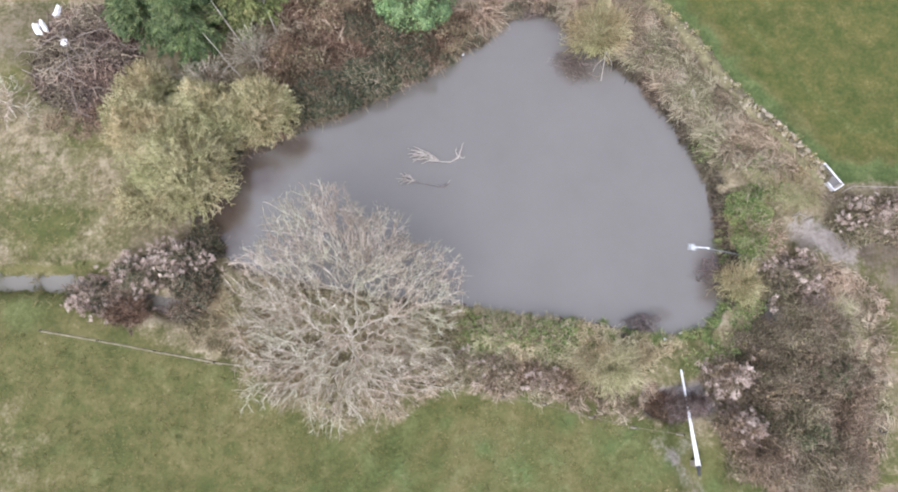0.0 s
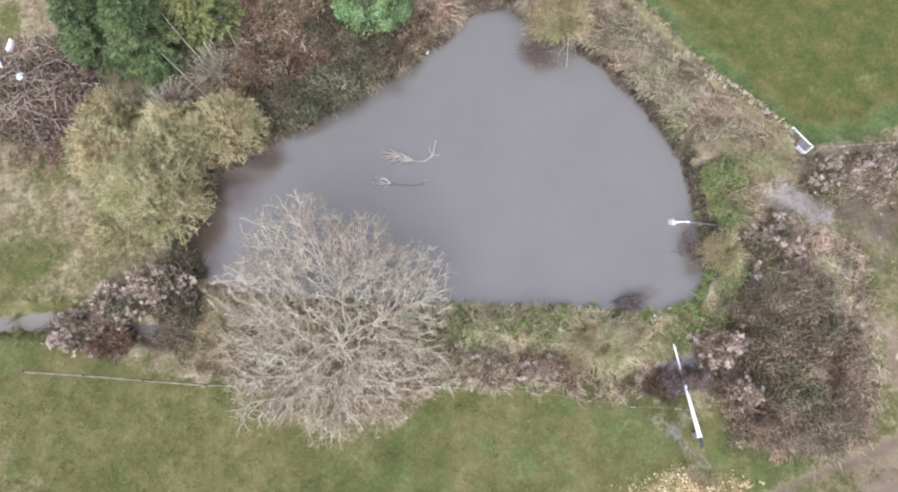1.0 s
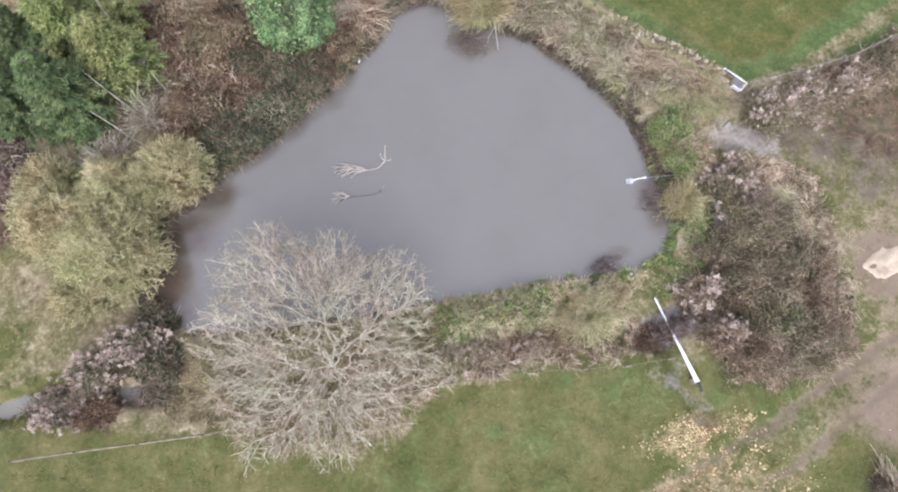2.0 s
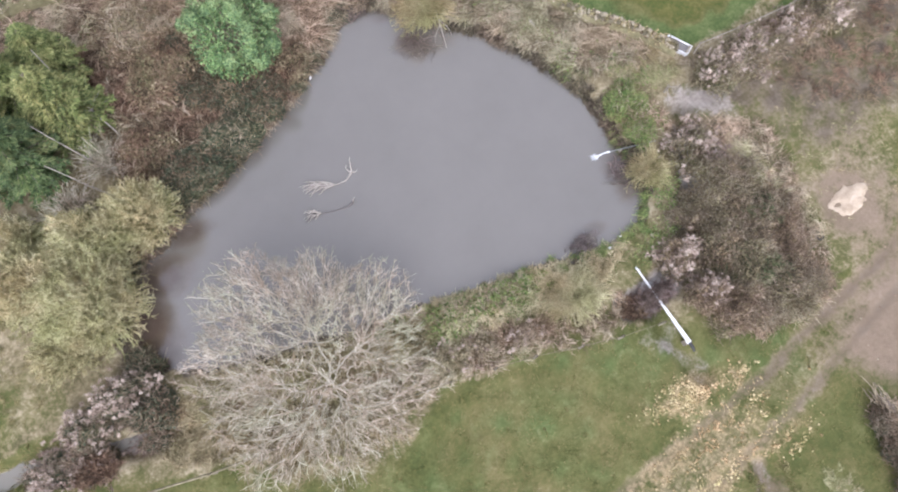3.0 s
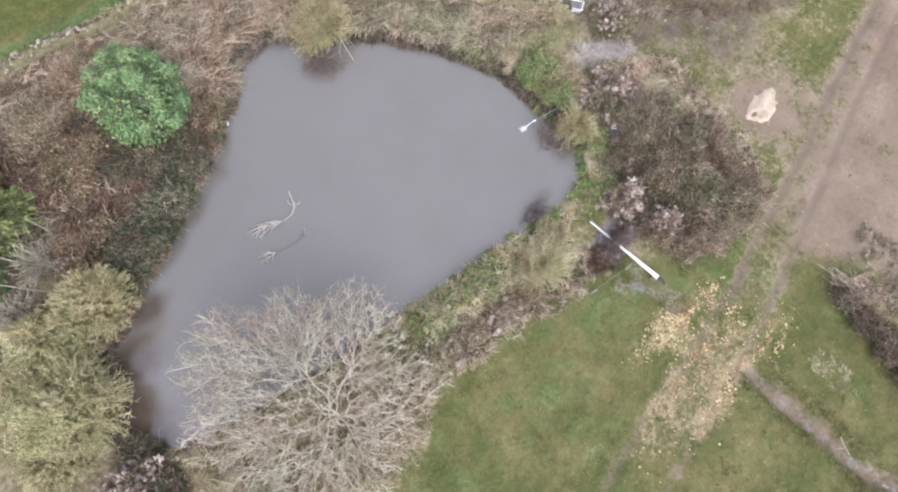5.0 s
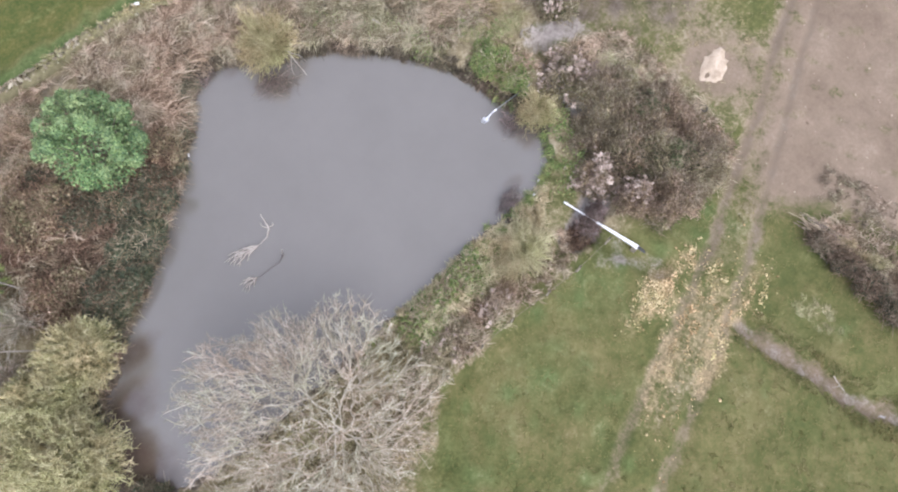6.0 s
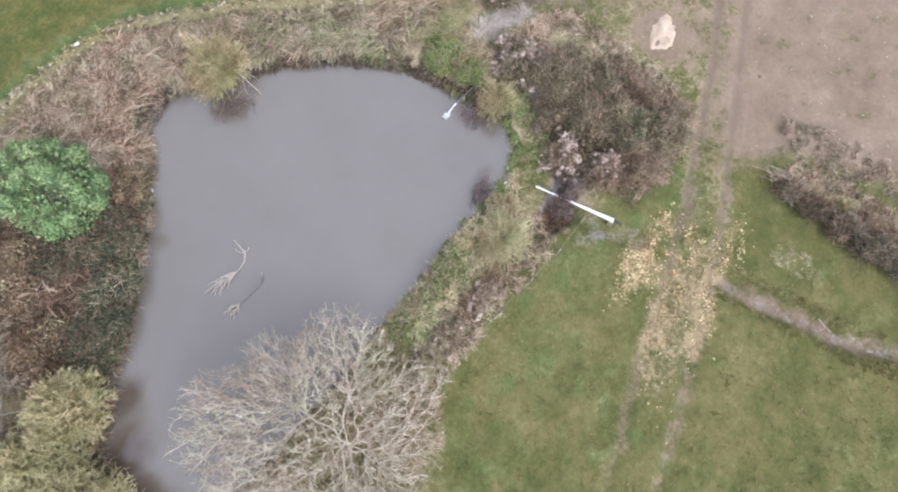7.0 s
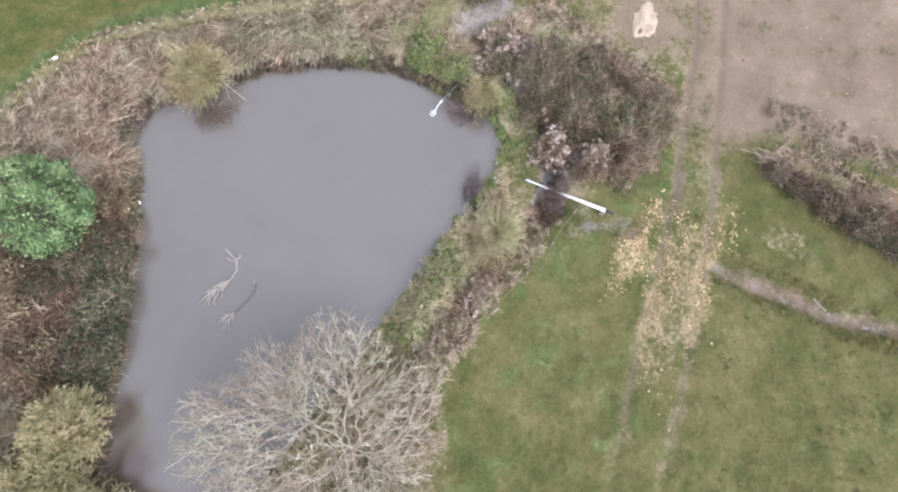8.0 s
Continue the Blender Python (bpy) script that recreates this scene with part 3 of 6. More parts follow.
# ---- plants ----
def grow(root, tips, rng, step=0.45, weight=0.35, wander=0.05):
    """A branching frame: every tip joins the nearest part of what has grown so far. Gives nodes, parents and radii."""
    nodes, parents, length = [np.array(q, float) for q in root], [-1] + list(range(len(root) - 1)), [0.0]
    for a, b in zip(nodes, nodes[1:]):
        length.append(length[-1] + np.linalg.norm(b - a))
    order = np.argsort(np.linalg.norm(tips - nodes[-1], axis=1))
    store = np.zeros((90000, 3))
    far = np.zeros(90000)
    n = len(nodes)
    store[:n], far[:n] = nodes, length
    for i in order:
        tip = tips[i]
        d = np.linalg.norm(store[:n] - tip, axis=1)
        j = int(np.argmin(d + weight * far[:n] + 50 * (np.arange(n) < len(root) - 1)))
        count = max(1, int(d[j] / step))
        start, last = store[j].copy(), j
        for k in range(1, count + 1):
            s = k / count
            q = start + (tip - start) * s + rng.normal(size=3) * wander * (k < count) + np.array([0, 0, 0.12 * d[j] * math.sin(math.pi * s) * 0.5])
            store[n], far[n] = q, far[last] + d[j] / count
            parents.append(last)
            last, n = n, n + 1
    parents = np.array(parents)
    load = np.zeros(n)
    has_child = np.zeros(n, bool)
    has_child[parents[1:]] = True
    load[~has_child] = 1
    for k in range(n - 1, 0, -1):
        load[parents[k]] += load[k]
    return store[:n], parents, load


def bare_tree(name, label, x, y, radius, height, base, tips_n, fans, thick, seed, squash=1.0, lean=0.0, hollow=0.0):
    rng = np.random.default_rng(seed)
    z0 = land_at(x, y) - 0.1
    top = thing(name, label, "tree", at=(0, 0, 0))
    root = [(x, y - lean, z0), (x + 0.05, y - lean, z0 + base * 0.5), (x + 0.08, y - lean + 0.06, z0 + base)]
    v = unit(rng.normal(size=(tips_n, 3)))
    v[:, 2] = np.abs(v[:, 2]) * 0.95 + 0.02
    a = np.arctan2(v[:, 1], v[:, 0])
    lump = 1.02 + 0.04 * np.sin(4 * a + seed) + 0.05 * np.sin(7 * a) + 0.05 * np.sin(11 * a + 2) - hollow * np.exp(-(((a - 0.95) / 0.45) ** 2)) + 0.4 * hollow * np.exp(-(((a - 1.8) / 0.25) ** 2))
    reach = rng.uniform(0.2, 1, tips_n) ** 0.42 * lump * rng.uniform(0.9, 1.06, tips_n)
    tips = np.array([x, y, z0 + base * 0.7]) + v * reach[:, None] * [radius, radius * squash, height - base * 0.7]
    nodes, parents, load = grow(root, tips, rng, 0.3, 0.34, 0.1)
    # ease the kinks out of the limbs
    heir = np.zeros(len(nodes), int)
    for k in np.argsort(load[3:]) + 3:
        heir[parents[k]] = k
    for _ in range(1):
        mid = np.where((heir > 0)[:, None], (nodes[parents] + nodes[heir]) / 2, nodes)
        nodes[3:] += 0.5 * (mid - nodes)[3:]
    r = thick * load**0.215
    kids = np.arange(1, len(nodes))
    family = np.zeros(len(nodes), int)
    for k in kids:
        family[k] = k if parents[k] <= 2 else family[parents[k]]

    def edges(some):
        p = np.stack([nodes[parents[some]], nodes[some]], 1)
        end = np.minimum(r[parents[some]], r[some] * 1.25)
        return p, np.stack([end, r[some]], 1)

    part("trunk", tubes("trunk", np.array(nodes[:3])[None], [[r[0] * 1.5, r[0] * 1.1, r[0]]], M_BARK, 9), M_BARK, top)
    heavy = kids[(load[kids] > 10) & (kids > 2)]
    for root_kid in np.unique(family[heavy]):
        p, rr = edges(heavy[family[heavy] == root_kid])
        part("limb", tubes("limb", p, rr, M_LIMB, 6), M_LIMB, top)
    thin = kids[load[kids] <= 10]
    p, rr = edges(thin)
    crown = part("crown", tubes("crown", p, rr, M_TWIG, 4), M_TWIG, top)
    ends = np.repeat(thin, fans)
    out = unit(nodes[ends] - np.array([x, y, z0 + height * 0.25]))
    way = unit(out + rng.normal(size=(len(ends), 3)) * 0.95)
    size = rng.uniform(0.1, 0.38, (len(ends), 1))
    start = nodes[ends] + (nodes[parents[ends]] - nodes[ends]) * rng.uniform(0, 1, (len(ends), 1))
    p = arcs(start, start + way * size, rng.uniform(-0.04, 0.08, len(ends)), 2, rng, 0.035)
    spray = part("spray", tubes("spray", p, taper(len(ends), 2, thick * 0.6, thick * 0.35, rng), M_TWIG, 3), M_TWIG, crown)
    tagged(spray, kind="stuff")
    return top


bare_tree("bare_tree", "broad leafless tree with pale branches beside the pond", -4.7, 4.85, 5.55, 6.2, 1.0, 5000, 5, 0.0107, 5, 1.02, 1.2, 0.22)


def shrub(name, label, x, y, rx, ry, h, mat, stems_n, twigs, seed, thick=0.011, lift=0.25, leaf=None, leaf_n=0, leaf_size=0.07, low=0.05, tuft=(0.15, 0.5), even=0.7, fan=1.0, near=0.35, category="shrub", group="", z=None, spread=0.3, lobes=1.0):
    """A many-stemmed shrub: stems fan out from a stool, twigs spray from the stems, with leaves where it has any."""
    rng = np.random.default_rng(seed)
    z0 = (land_at(x, y) if z is None else z) - 0.05
    top = thing(name, label, category, group)
    a = rng.uniform(0, 2 * math.pi, stems_n)
    up = rng.uniform(low, 1, stems_n) ** 0.8
    flat = np.sqrt(1 - up**2 * 0.98)
    lump = 1 + lobes * (0.13 * np.sin(3 * a + seed) + 0.09 * np.sin(5 * a + 2 * seed))
    reach = rng.uniform(even, 1.05, stems_n) * lump
    tip = np.stack([x + np.cos(a) * flat * rx * reach, y + np.sin(a) * flat * ry * reach, z0 + np.maximum(up * h * reach, 0.08)], 1)
    b = rng.uniform(0, 2 * math.pi, stems_n)
    foot = rng.uniform(0, spread, stems_n)
    base = np.stack([x + (np.cos(b) * foot + np.cos(a) * 0.12) * rx, y + (np.sin(b) * foot + np.sin(a) * 0.12) * ry, np.full(stems_n, z0)], 1)
    p = arcs(base, tip, rng.uniform(0.5, 1.3, stems_n) * lift * h, 6, rng, 0.035)
    part("framework", tubes("framework", p, taper(stems_n, 6, thick * 1.5, thick * 0.6, rng), mat, 3), mat, top)
    if twigs:
        k = stems_n * twigs
        i = np.repeat(np.arange(stems_n), twigs)
        s = rng.uniform(near, 1, k) * 4.99
        lo = s.astype(int)
        start = p[i, lo] + (p[i, lo + 1] - p[i, lo]) * (s - lo)[:, None]
        out = unit(start - np.array([x, y, z0 + 0.2 * h]))
        way = unit(out * fan + rng.normal(size=(k, 3)) * 0.8 + [0, 0, 0.15])
        q = arcs(start, start + way * rng.uniform(*tuft, (k, 1)) * (rx + ry + h) / 6, rng.uniform(0, 0.08, k), 2, rng, 0.015)
        q[..., 2] = np.maximum(q[..., 2], z0 + 0.03)
        part("crown", tubes("crown", q, taper(k, 2, thick * 0.8, thick * 0.45, rng), mat, 3), mat, top)
        ends = q[:, -1]
    else:
        ends = p[:, -1]
    if leaf:
        pick = rng.integers(0, len(ends), leaf_n)
        places = ends[pick] + rng.normal(size=(leaf_n, 3)) * 0.12
        places[:, 2] = np.maximum(places[:, 2], z0 + 0.03)
        part("foliage", leaves("foliage", places, rng.normal(size=(leaf_n, 3)) + [0, 0, 0.4], leaf_size, leaf_size * 0.35, leaf, rng), leaf, top)
    return top


# the lichened willows on the west bank
for k, (x, y, rx, ry, h, n) in enumerate(((-13.0, 11.8, 2.6, 2.8, 4.0, 700), (-9.4, 14.8, 1.85, 1.75, 3.7, 440), (-15.4, 14.0, 2.5, 2.4, 3.2, 520), (-12.0, 14.4, 2.3, 2.0, 3.7, 500), (-14.8, 10.3, 1.9, 1.7, 2.4, 320), (-15.6, 16.3, 1.8, 1.5, 2.6, 320))):
    shrub("willow_shrub", "dense leafless willow shrub with yellow lichened twigs", x, y, rx, ry, h, M_WILLOW, int(n * 1.5), 12, 30 + k, 0.0165, 0.2, tuft=(0.07, 0.24), even=0.74, fan=1.0 if k == 1 else 0.25, near=0.72, group="willows on the bank", lobes=0.35)

M_STRAWPALE = strands_mat("pale_straw_stems", [(0.2, (0.25, 0.22, 0.12)), (0.5, (0.49, 0.435, 0.26)), (0.8, (0.69, 0.625, 0.43))])
M_PURPLE = strands_mat("purple_grey_twigs", [(0.2, (0.07, 0.055, 0.053)), (0.5, (0.19, 0.155, 0.148)), (0.8, (0.34, 0.29, 0.28))])
M_DARKTWIG = strands_mat("dark_twigs", [(0.2, (0.07, 0.052, 0.046)), (0.5, (0.19, 0.145, 0.128)), (0.8, (0.36, 0.29, 0.26))])
# golden and straw-coloured shrubs on the banks
shrub("golden_willow", "small golden-twigged willow leaning over the pond", 7.9, 19.7, 2.0, 1.7, 3.0, M_GOLDEN, 560, 10, 41, 0.016, tuft=(0.1, 0.32))
shrub("golden_willow", "low tan willow bush at the water's edge", 13.9, 6.1, 1.3, 1.2, 1.5, M_GOLDEN, 230, 9, 42, 0.015)
shrub("straw_bush", "loose pale yellow bush on the bank", 7.4, 2.1, 1.95, 1.55, 1.4, M_STRAWPALE, 480, 6, 43, 0.013, 0.1, lobes=0.6)
shrub("reddish_shrub", "small reddish brown shrub standing in the water", 9.3, 4.2, 0.95, 0.6, 0.8, M_PURPLE, 120, 6, 44, 0.014, z=-0.05, spread=0.7)
bare_tree("small_tree", "small leafless tree with a short forked trunk", -22.6, 15.3, 1.5, 2.7, 0.9, 130, 4, 0.014, 45)
shrub("bare_shrub", "thin purple-grey twigs over the stream", -13.0, 4.8, 2.0, 0.9, 0.8, M_DARKTWIG, 90, 6, 56, 0.012, spread=0.9, even=0.3)
shrub("bare_shrub", "thin bare grey shrub under the conifers", -10.2, 18.5, 1.6, 1.4, 2.6, M_TWIG, 130, 7, 48, 0.013)
shrub("bare_shrub", "thin bare grey shrub under the conifers", -12.8, 16.9, 1.6, 1.3, 2.2, M_TWIG, 120, 7, 49, 0.013)


def laurel(x, y, r, h, seed):
    rng = np.random.default_rng(seed)
    top = thing("evergreen_bush", "rounded glossy green evergreen bush on the far bank", "bush")
    z0 = land_at(x, y)
    part("trunk", tubes("trunk", [[(x, y, z0 - 0.1), (x, y, z0 + 0.7), (x + 0.1, y, z0 + 1.6)]], [[0.14, 0.11, 0.08]], M_BARK, 7), M_BARK, top)
    lobes = 64
    v = unit(rng.normal(size=(lobes, 3)))
    v[:, 2] = np.abs(v[:, 2]) * 1.25 - 0.35
    v = unit(v)
    # the side towards the brambles is hollow
    v = v[~((v @ np.array([-0.75, -0.65, 0]) > 0.4) & (v[:, 2] < 0.35))]
    lobes = len(v)
    tuck = 0.7 + 0.3 * np.clip((v[:, 2:] + 0.35) / 0.7, 0, 1)
    c = np.array([x, y, z0 + h * 0.46]) + v * rng.uniform(0.74, 0.92, (lobes, 1)) * np.concatenate([tuck * r, tuck * r, np.full((lobes, 1), h * 0.52)], 1)
    size = rng.uniform(0.3, 0.55, lobes)
    q = arcs(np.tile([[x, y, z0 + 1.2]], (lobes, 1)), c, np.full(lobes, 0.1), 4, rng, 0.03)
    part("framework", tubes("framework", q, taper(lobes, 4, 0.035, 0.012, rng), M_BARK, 3), M_BARK, top)
    per = 330
    i = np.repeat(np.arange(lobes), per)
    d = unit(rng.normal(size=(lobes * per, 3)) + v[i] * 0.55 + [0, 0, 0.25])
    place = c[i] + d * (size[i] * rng.uniform(0.72, 1.05, lobes * per))[:, None]
    part("foliage", leaves("foliage", place, np.cross(d, rng.normal(size=d.shape)) + d * 0.25, 0.13, 0.035, M_LAUREL, rng, face=unit(d + rng.normal(size=d.shape) * 0.3)), M_LAUREL, top)
    # older, shaded leaves fill the inside
    k = 5000
    inner = np.array([x, y, z0 + h * 0.42]) + unit(rng.normal(size=(k, 3))) * rng.uniform(0.4, 0.8, (k, 1)) * [r, r, h * 0.5]
    inner[:, 2] = np.maximum(inner[:, 2], z0 + 0.15)
    part("inner_foliage", leaves("inner_foliage", inner, rng.normal(size=(k, 3)), 0.15, 0.05, M_LAUREL, rng), M_LAUREL, top)


laurel(-1.85, 21.15, 2.85, 5.4, 51)


def conifer(x, y, r, h, mat, label, seed):
    rng = np.random.default_rng(seed)
    top = thing("conifer", label, "tree")
    z0 = land_at(x, y)
    part("trunk", tubes("trunk", [[(x, y, z0 - 0.1), (x, y, z0 + h * 0.5), (x, y, z0 + h * 0.97)]], [[0.2, 0.12, 0.02]], M_BARK, 8), M_BARK, top)
    n = 190
    s = rng.uniform(0.05, 1, n) ** 0.8
    a = rng.uniform(0, 2 * math.pi, n)
    reach = r * (1 - s) ** 0.7 * rng.uniform(0.75, 1.12, n) + 0.12
    base = np.stack([np.full(n, x), np.full(n, y), z0 + h * s], 1)
    tip = base + np.stack([np.cos(a) * reach, np.sin(a) * reach, rng.uniform(-0.25, 0.15, n) * reach], 1)
    q = arcs(base, tip, 0.12 * reach, 6, rng, 0.02)
    part("framework", tubes("framework", q, taper(n, 6, 0.03, 0.008, rng), M_BARK, 3), M_BARK, top)
    per = 165
    i = np.repeat(np.arange(n), per)
    u = rng.uniform(0.15, 1, n * per) * 4.99
    lo = u.astype(int)
    on = q[i, lo] + (q[i, lo + 1] - q[i, lo]) * (u - lo)[:, None]
    out = unit(q[i, -1] - q[i, 0])
    side = np.cross(out, [0, 0, 1.0]) * rng.choice([-1, 1], n * per)[:, None]
    way = unit(out * 0.8 + side * rng.uniform(0.2, 1, (n * per, 1)) + rng.normal(size=(n * per, 3)) * 0.22 + [0, 0, -0.1])
    on = on + way * rng.uniform(0, 0.28, (n * per, 1)) * (1 - u / 8)[:, None]
    part("foliage", leaves("foliage", on, way, 0.22, 0.032, mat, rng, 0.8), mat, top)


conifer(-13.4, 19.6, 2.3, 5.6, M_FIR, "dark green conifer beside the brush heap", 61)
conifer(-16.2, 20.6, 2.2, 5.0, M_FIR, "dark green conifer beside the brush heap", 62)
conifer(-15.2, 23.2, 2.3, 5.2, M_FIR, "dark green conifer beside the brush heap", 65)
conifer(-10.9, 21.4, 2.2, 5.0, M_FIRGOLD, "yellow-green conifer above the willow", 63)
conifer(-11.0, 24.8, 1.9, 3.8, M_FIRGOLD, "yellow-green conifer above the willow", 67)
conifer(-12.9, 23.4, 2.3, 5.4, M_FIRGOLD, "yellow-green conifer above the willow", 64)


def seed_head_meshes():
    """Four fluffy heads, plumes round one point."""
    rng = np.random.default_rng(77)
    made = []
    for _ in range(4):
        k = 44
        way = unit(rng.normal(size=(k, 3)) + [0, 0, 0.35])
        side = unit(np.cross(way, rng.normal(size=(k, 3))))
        size = rng.uniform(0.06, 0.17, (k, 1))
        plume = np.stack([way * size * 0.55 + side * 0.012, way * size, way * size * 0.55 - side * 0.012], 1)
        q = np.arange(k)[:, None] * 3
        faces = np.concatenate([np.c_[np.zeros((k, 1), int), q + [1, 2]], np.c_[np.zeros((k, 1), int), q + [2, 3]]])
        made.append(mesh_of("seed_head", np.concatenate([[[0, 0, 0]], plume.reshape(-1, 3)]), faces, M_SEED))
    return made


SEED_MESHES = seed_head_meshes()


def thicket(name, label, x, y, rx, ry, h, seed, stems_n=200, leaf=None, leaf_n=2500, heads=0, stem_mat=None, group="brambles", z=None, leaf_size=0.125):
    """A bramble mound: arching stems, leaves over a humped surface, and fluffy seed heads where it has them."""
    rng = np.random.default_rng(seed)
    leaf, stem_mat = leaf or M_BRLEAF, stem_mat or M_BRAMBLE
    top = thing(name, label, "bush", group)
    z0 = land_at(x, y) if z is None else z

    def dome(k, deep):
        a, s = rng.uniform(0, 2 * math.pi, k), np.sqrt(rng.uniform(0, 1, k))
        lump = 1 + 0.14 * np.sin(3 * a + seed) + 0.1 * np.sin(5 * a - seed)
        px, py = np.cos(a) * s * lump, np.sin(a) * s * lump
        hump = np.sqrt(np.clip(1 - s**2, 0, 1)) * (1 + 0.22 * np.sin(px * 5 + seed) * np.cos(py * 6 + 2 * seed))
        return np.stack([x + px * rx, y + py * ry, z0 + np.maximum(hump * h * (1 - rng.uniform(0, deep, k) ** 1.5), 0.04)], 1)

    tips, feet = dome(stems_n, 0.4), dome(stems_n, 0.4)
    feet = tips + (feet - tips) * 0.45
    feet[:, 2] = z0 - 0.05
    part("framework", tubes("framework", arcs(feet, tips, rng.uniform(0.1, 0.5, stems_n) * h, 6, rng, 0.04), taper(stems_n, 6, 0.02, 0.009, rng), stem_mat, 3), stem_mat, top)
    k = stems_n * 6
    start = dome(k, 0.35)
    way = rng.normal(size=(k, 3)) + [0, 0, 0.4]
    q = arcs(start, start + unit(way) * rng.uniform(0.2, 0.6, (k, 1)), rng.uniform(0, 0.1, k), 2, rng, 0.03)
    q[..., 2] = np.maximum(q[..., 2], z0)
    part("crown", tubes("crown", q, taper(k, 2, 0.014, 0.008, rng), stem_mat, 3), stem_mat, top)
    if leaf_n:
        part("foliage", leaves("foliage", dome(leaf_n, 0.5), rng.normal(size=(leaf_n, 3)) + [0, 0, 0.3], leaf_size, leaf_size * 0.4, leaf, rng), leaf, top)
    if heads:
        clusters = dome(max(4, heads // 16), 0.05)
        for q in clusters[rng.integers(len(clusters), size=heads)] + rng.normal(size=(heads, 3)) * [0.3, 0.3, 0.08] + [0, 0, 0.05]:
            ob = new("seed_head", SEED_MESHES[int(rng.integers(4))])
            ob.parent = top
            ob.location, ob.rotation_euler = q, rng.uniform(0, 6.28, 3)
            ob.scale = np.array([1, 1, 0.7]) * rng.uniform(0.7, 1.6)
    return top


M_OLIVE = strands_mat("olive_leaves", [(0.2, (0.06, 0.07, 0.035)), (0.5, (0.145, 0.155, 0.08)), (0.8, (0.26, 0.245, 0.15))], 0.65, 0.6)

thicket("nettle_bed", "fresh green nettle bed beside the pond inlet", 15.0, 9.9, 1.2, 1.2, 0.8, 61, 50, M_NETTLE, 5200, group="nettle beds", stem_mat=M_STRAW, leaf_size=0.09)
thicket("nettle_bed", "fresh green nettle bed beside the outfall pipe", 14.8, 8.2, 0.9, 0.9, 0.7, 64, 50, M_NETTLE, 3200, group="nettle beds", stem_mat=M_STRAW, leaf_size=0.09)
thicket("nettle_bed", "fresh green nettle bed on the south shore", 4.2, 3.75, 1.9, 0.6, 0.5, 62, 60, M_NETTLE, 900, group="nettle beds", stem_mat=M_STRAW)
thicket("nettle_bed", "fresh green nettle bed on the south shore", 1.6, 4.1, 1.1, 0.5, 0.45, 63, 40, M_NETTLE, 500, group="nettle beds", stem_mat=M_STRAW)
# brambles on the east bank, between the stream and the track
thicket("bramble_bush", "olive-leaved bramble among the brown thicket", 15.9, -0.9, 1.2, 1.3, 1.9, 67, 150, M_OLIVE, 2600, group="east brambles")
thicket("bramble_bush", "olive-leaved bramble among the brown thicket", 17.2, 1.6, 1.1, 1.2, 1.8, 68, 150, M_OLIVE, 2200, group="east brambles")
EAST = "brown winter bramble thicket on the east bank"
for k, (x, y, rx, ry, h, ln) in enumerate(((15.6, 0.6, 2.2, 2.3, 1.9, 4200), (16.8, 3.4, 2.0, 1.9, 1.8, 3600), (16.7, -2.0, 2.0, 1.8, 1.6, 3400), (14.3, -1.8, 1.7, 1.6, 1.5, 2800), (14.6, 2.9, 1.4, 1.5, 1.4, 2400), (17.9, 0.8, 1.5, 1.9, 1.4, 2400))):
    thicket("bramble_bush", EAST, x, y, rx, ry, h, 70 + k, 330, M_BRLEAF, int(ln * 1.2), group="east brambles", leaf_size=0.1)
for k, (x, y, rx, ry, h, n) in enumerate(((16.4, -2.4, 2.1, 1.8, 1.9, 150), (17.4, 1.6, 1.7, 2.0, 1.9, 120), (15.2, 0.4, 1.8, 1.9, 2.1, 90), (14.4, -2.2, 1.4, 1.3, 1.5, 90))):
    shrub("bramble_bush", "arching straw-brown bramble stems over the thicket", x, y, rx, ry, h, M_STRAW if k != 2 else M_OLIVE, n, 4, 100 + k, 0.012, 0.35, tuft=(0.25, 0.6), even=0.55, category="bush", group="east brambles", spread=0.6)
FLUFF = "bramble and clematis tangle with fluffy seed heads"
for k, (x, y, rx, ry, h, hn) in enumerate(((16.7, 6.0, 1.5, 1.4, 1.6, 90), (12.9, 1.5, 1.2, 1.2, 1.5, 80), (13.0, -0.7, 0.9, 0.8, 1.3, 60), (20.3, 9.0, 1.7, 1.0, 1.3, 75), (22.4, 9.2, 1.8, 1.2, 1.5, 60), (24.8, 9.3, 1.8, 1.1, 1.4, 40), (27.2, 9.6, 1.8, 1.1, 1.4, 40),
                                           (-17.2, 5.5, 1.5, 0.95, 1.0, 110), (-13.2, 7.1, 1.5, 0.9, 1.5, 80), (-14.9, 6.5, 1.4, 0.9, 1.3, 45), (-15.6, 5.2, 0.9, 0.6, 0.8, 20))):
    thicket("clematis_tangle", FLUFF, x, y, rx, ry, h, 80 + k, 170, M_BRGREEN if k > 6 else M_BRLEAF, 1500, min(int(hn * 2.5), 290), group="seeding climbers")
thicket("bramble_bush", "reddish brown bramble beside the stream", 9.9, 0.4, 0.9, 0.8, 1.0, 90, 160, M_RUST, 900, stem_mat=M_RUST)
thicket("bramble_bush", "rust-brown bramble over the stream", -15.5, 4.7, 1.0, 0.6, 0.8, 92, 150, M_RUST, 500, 20, stem_mat=M_RUST)
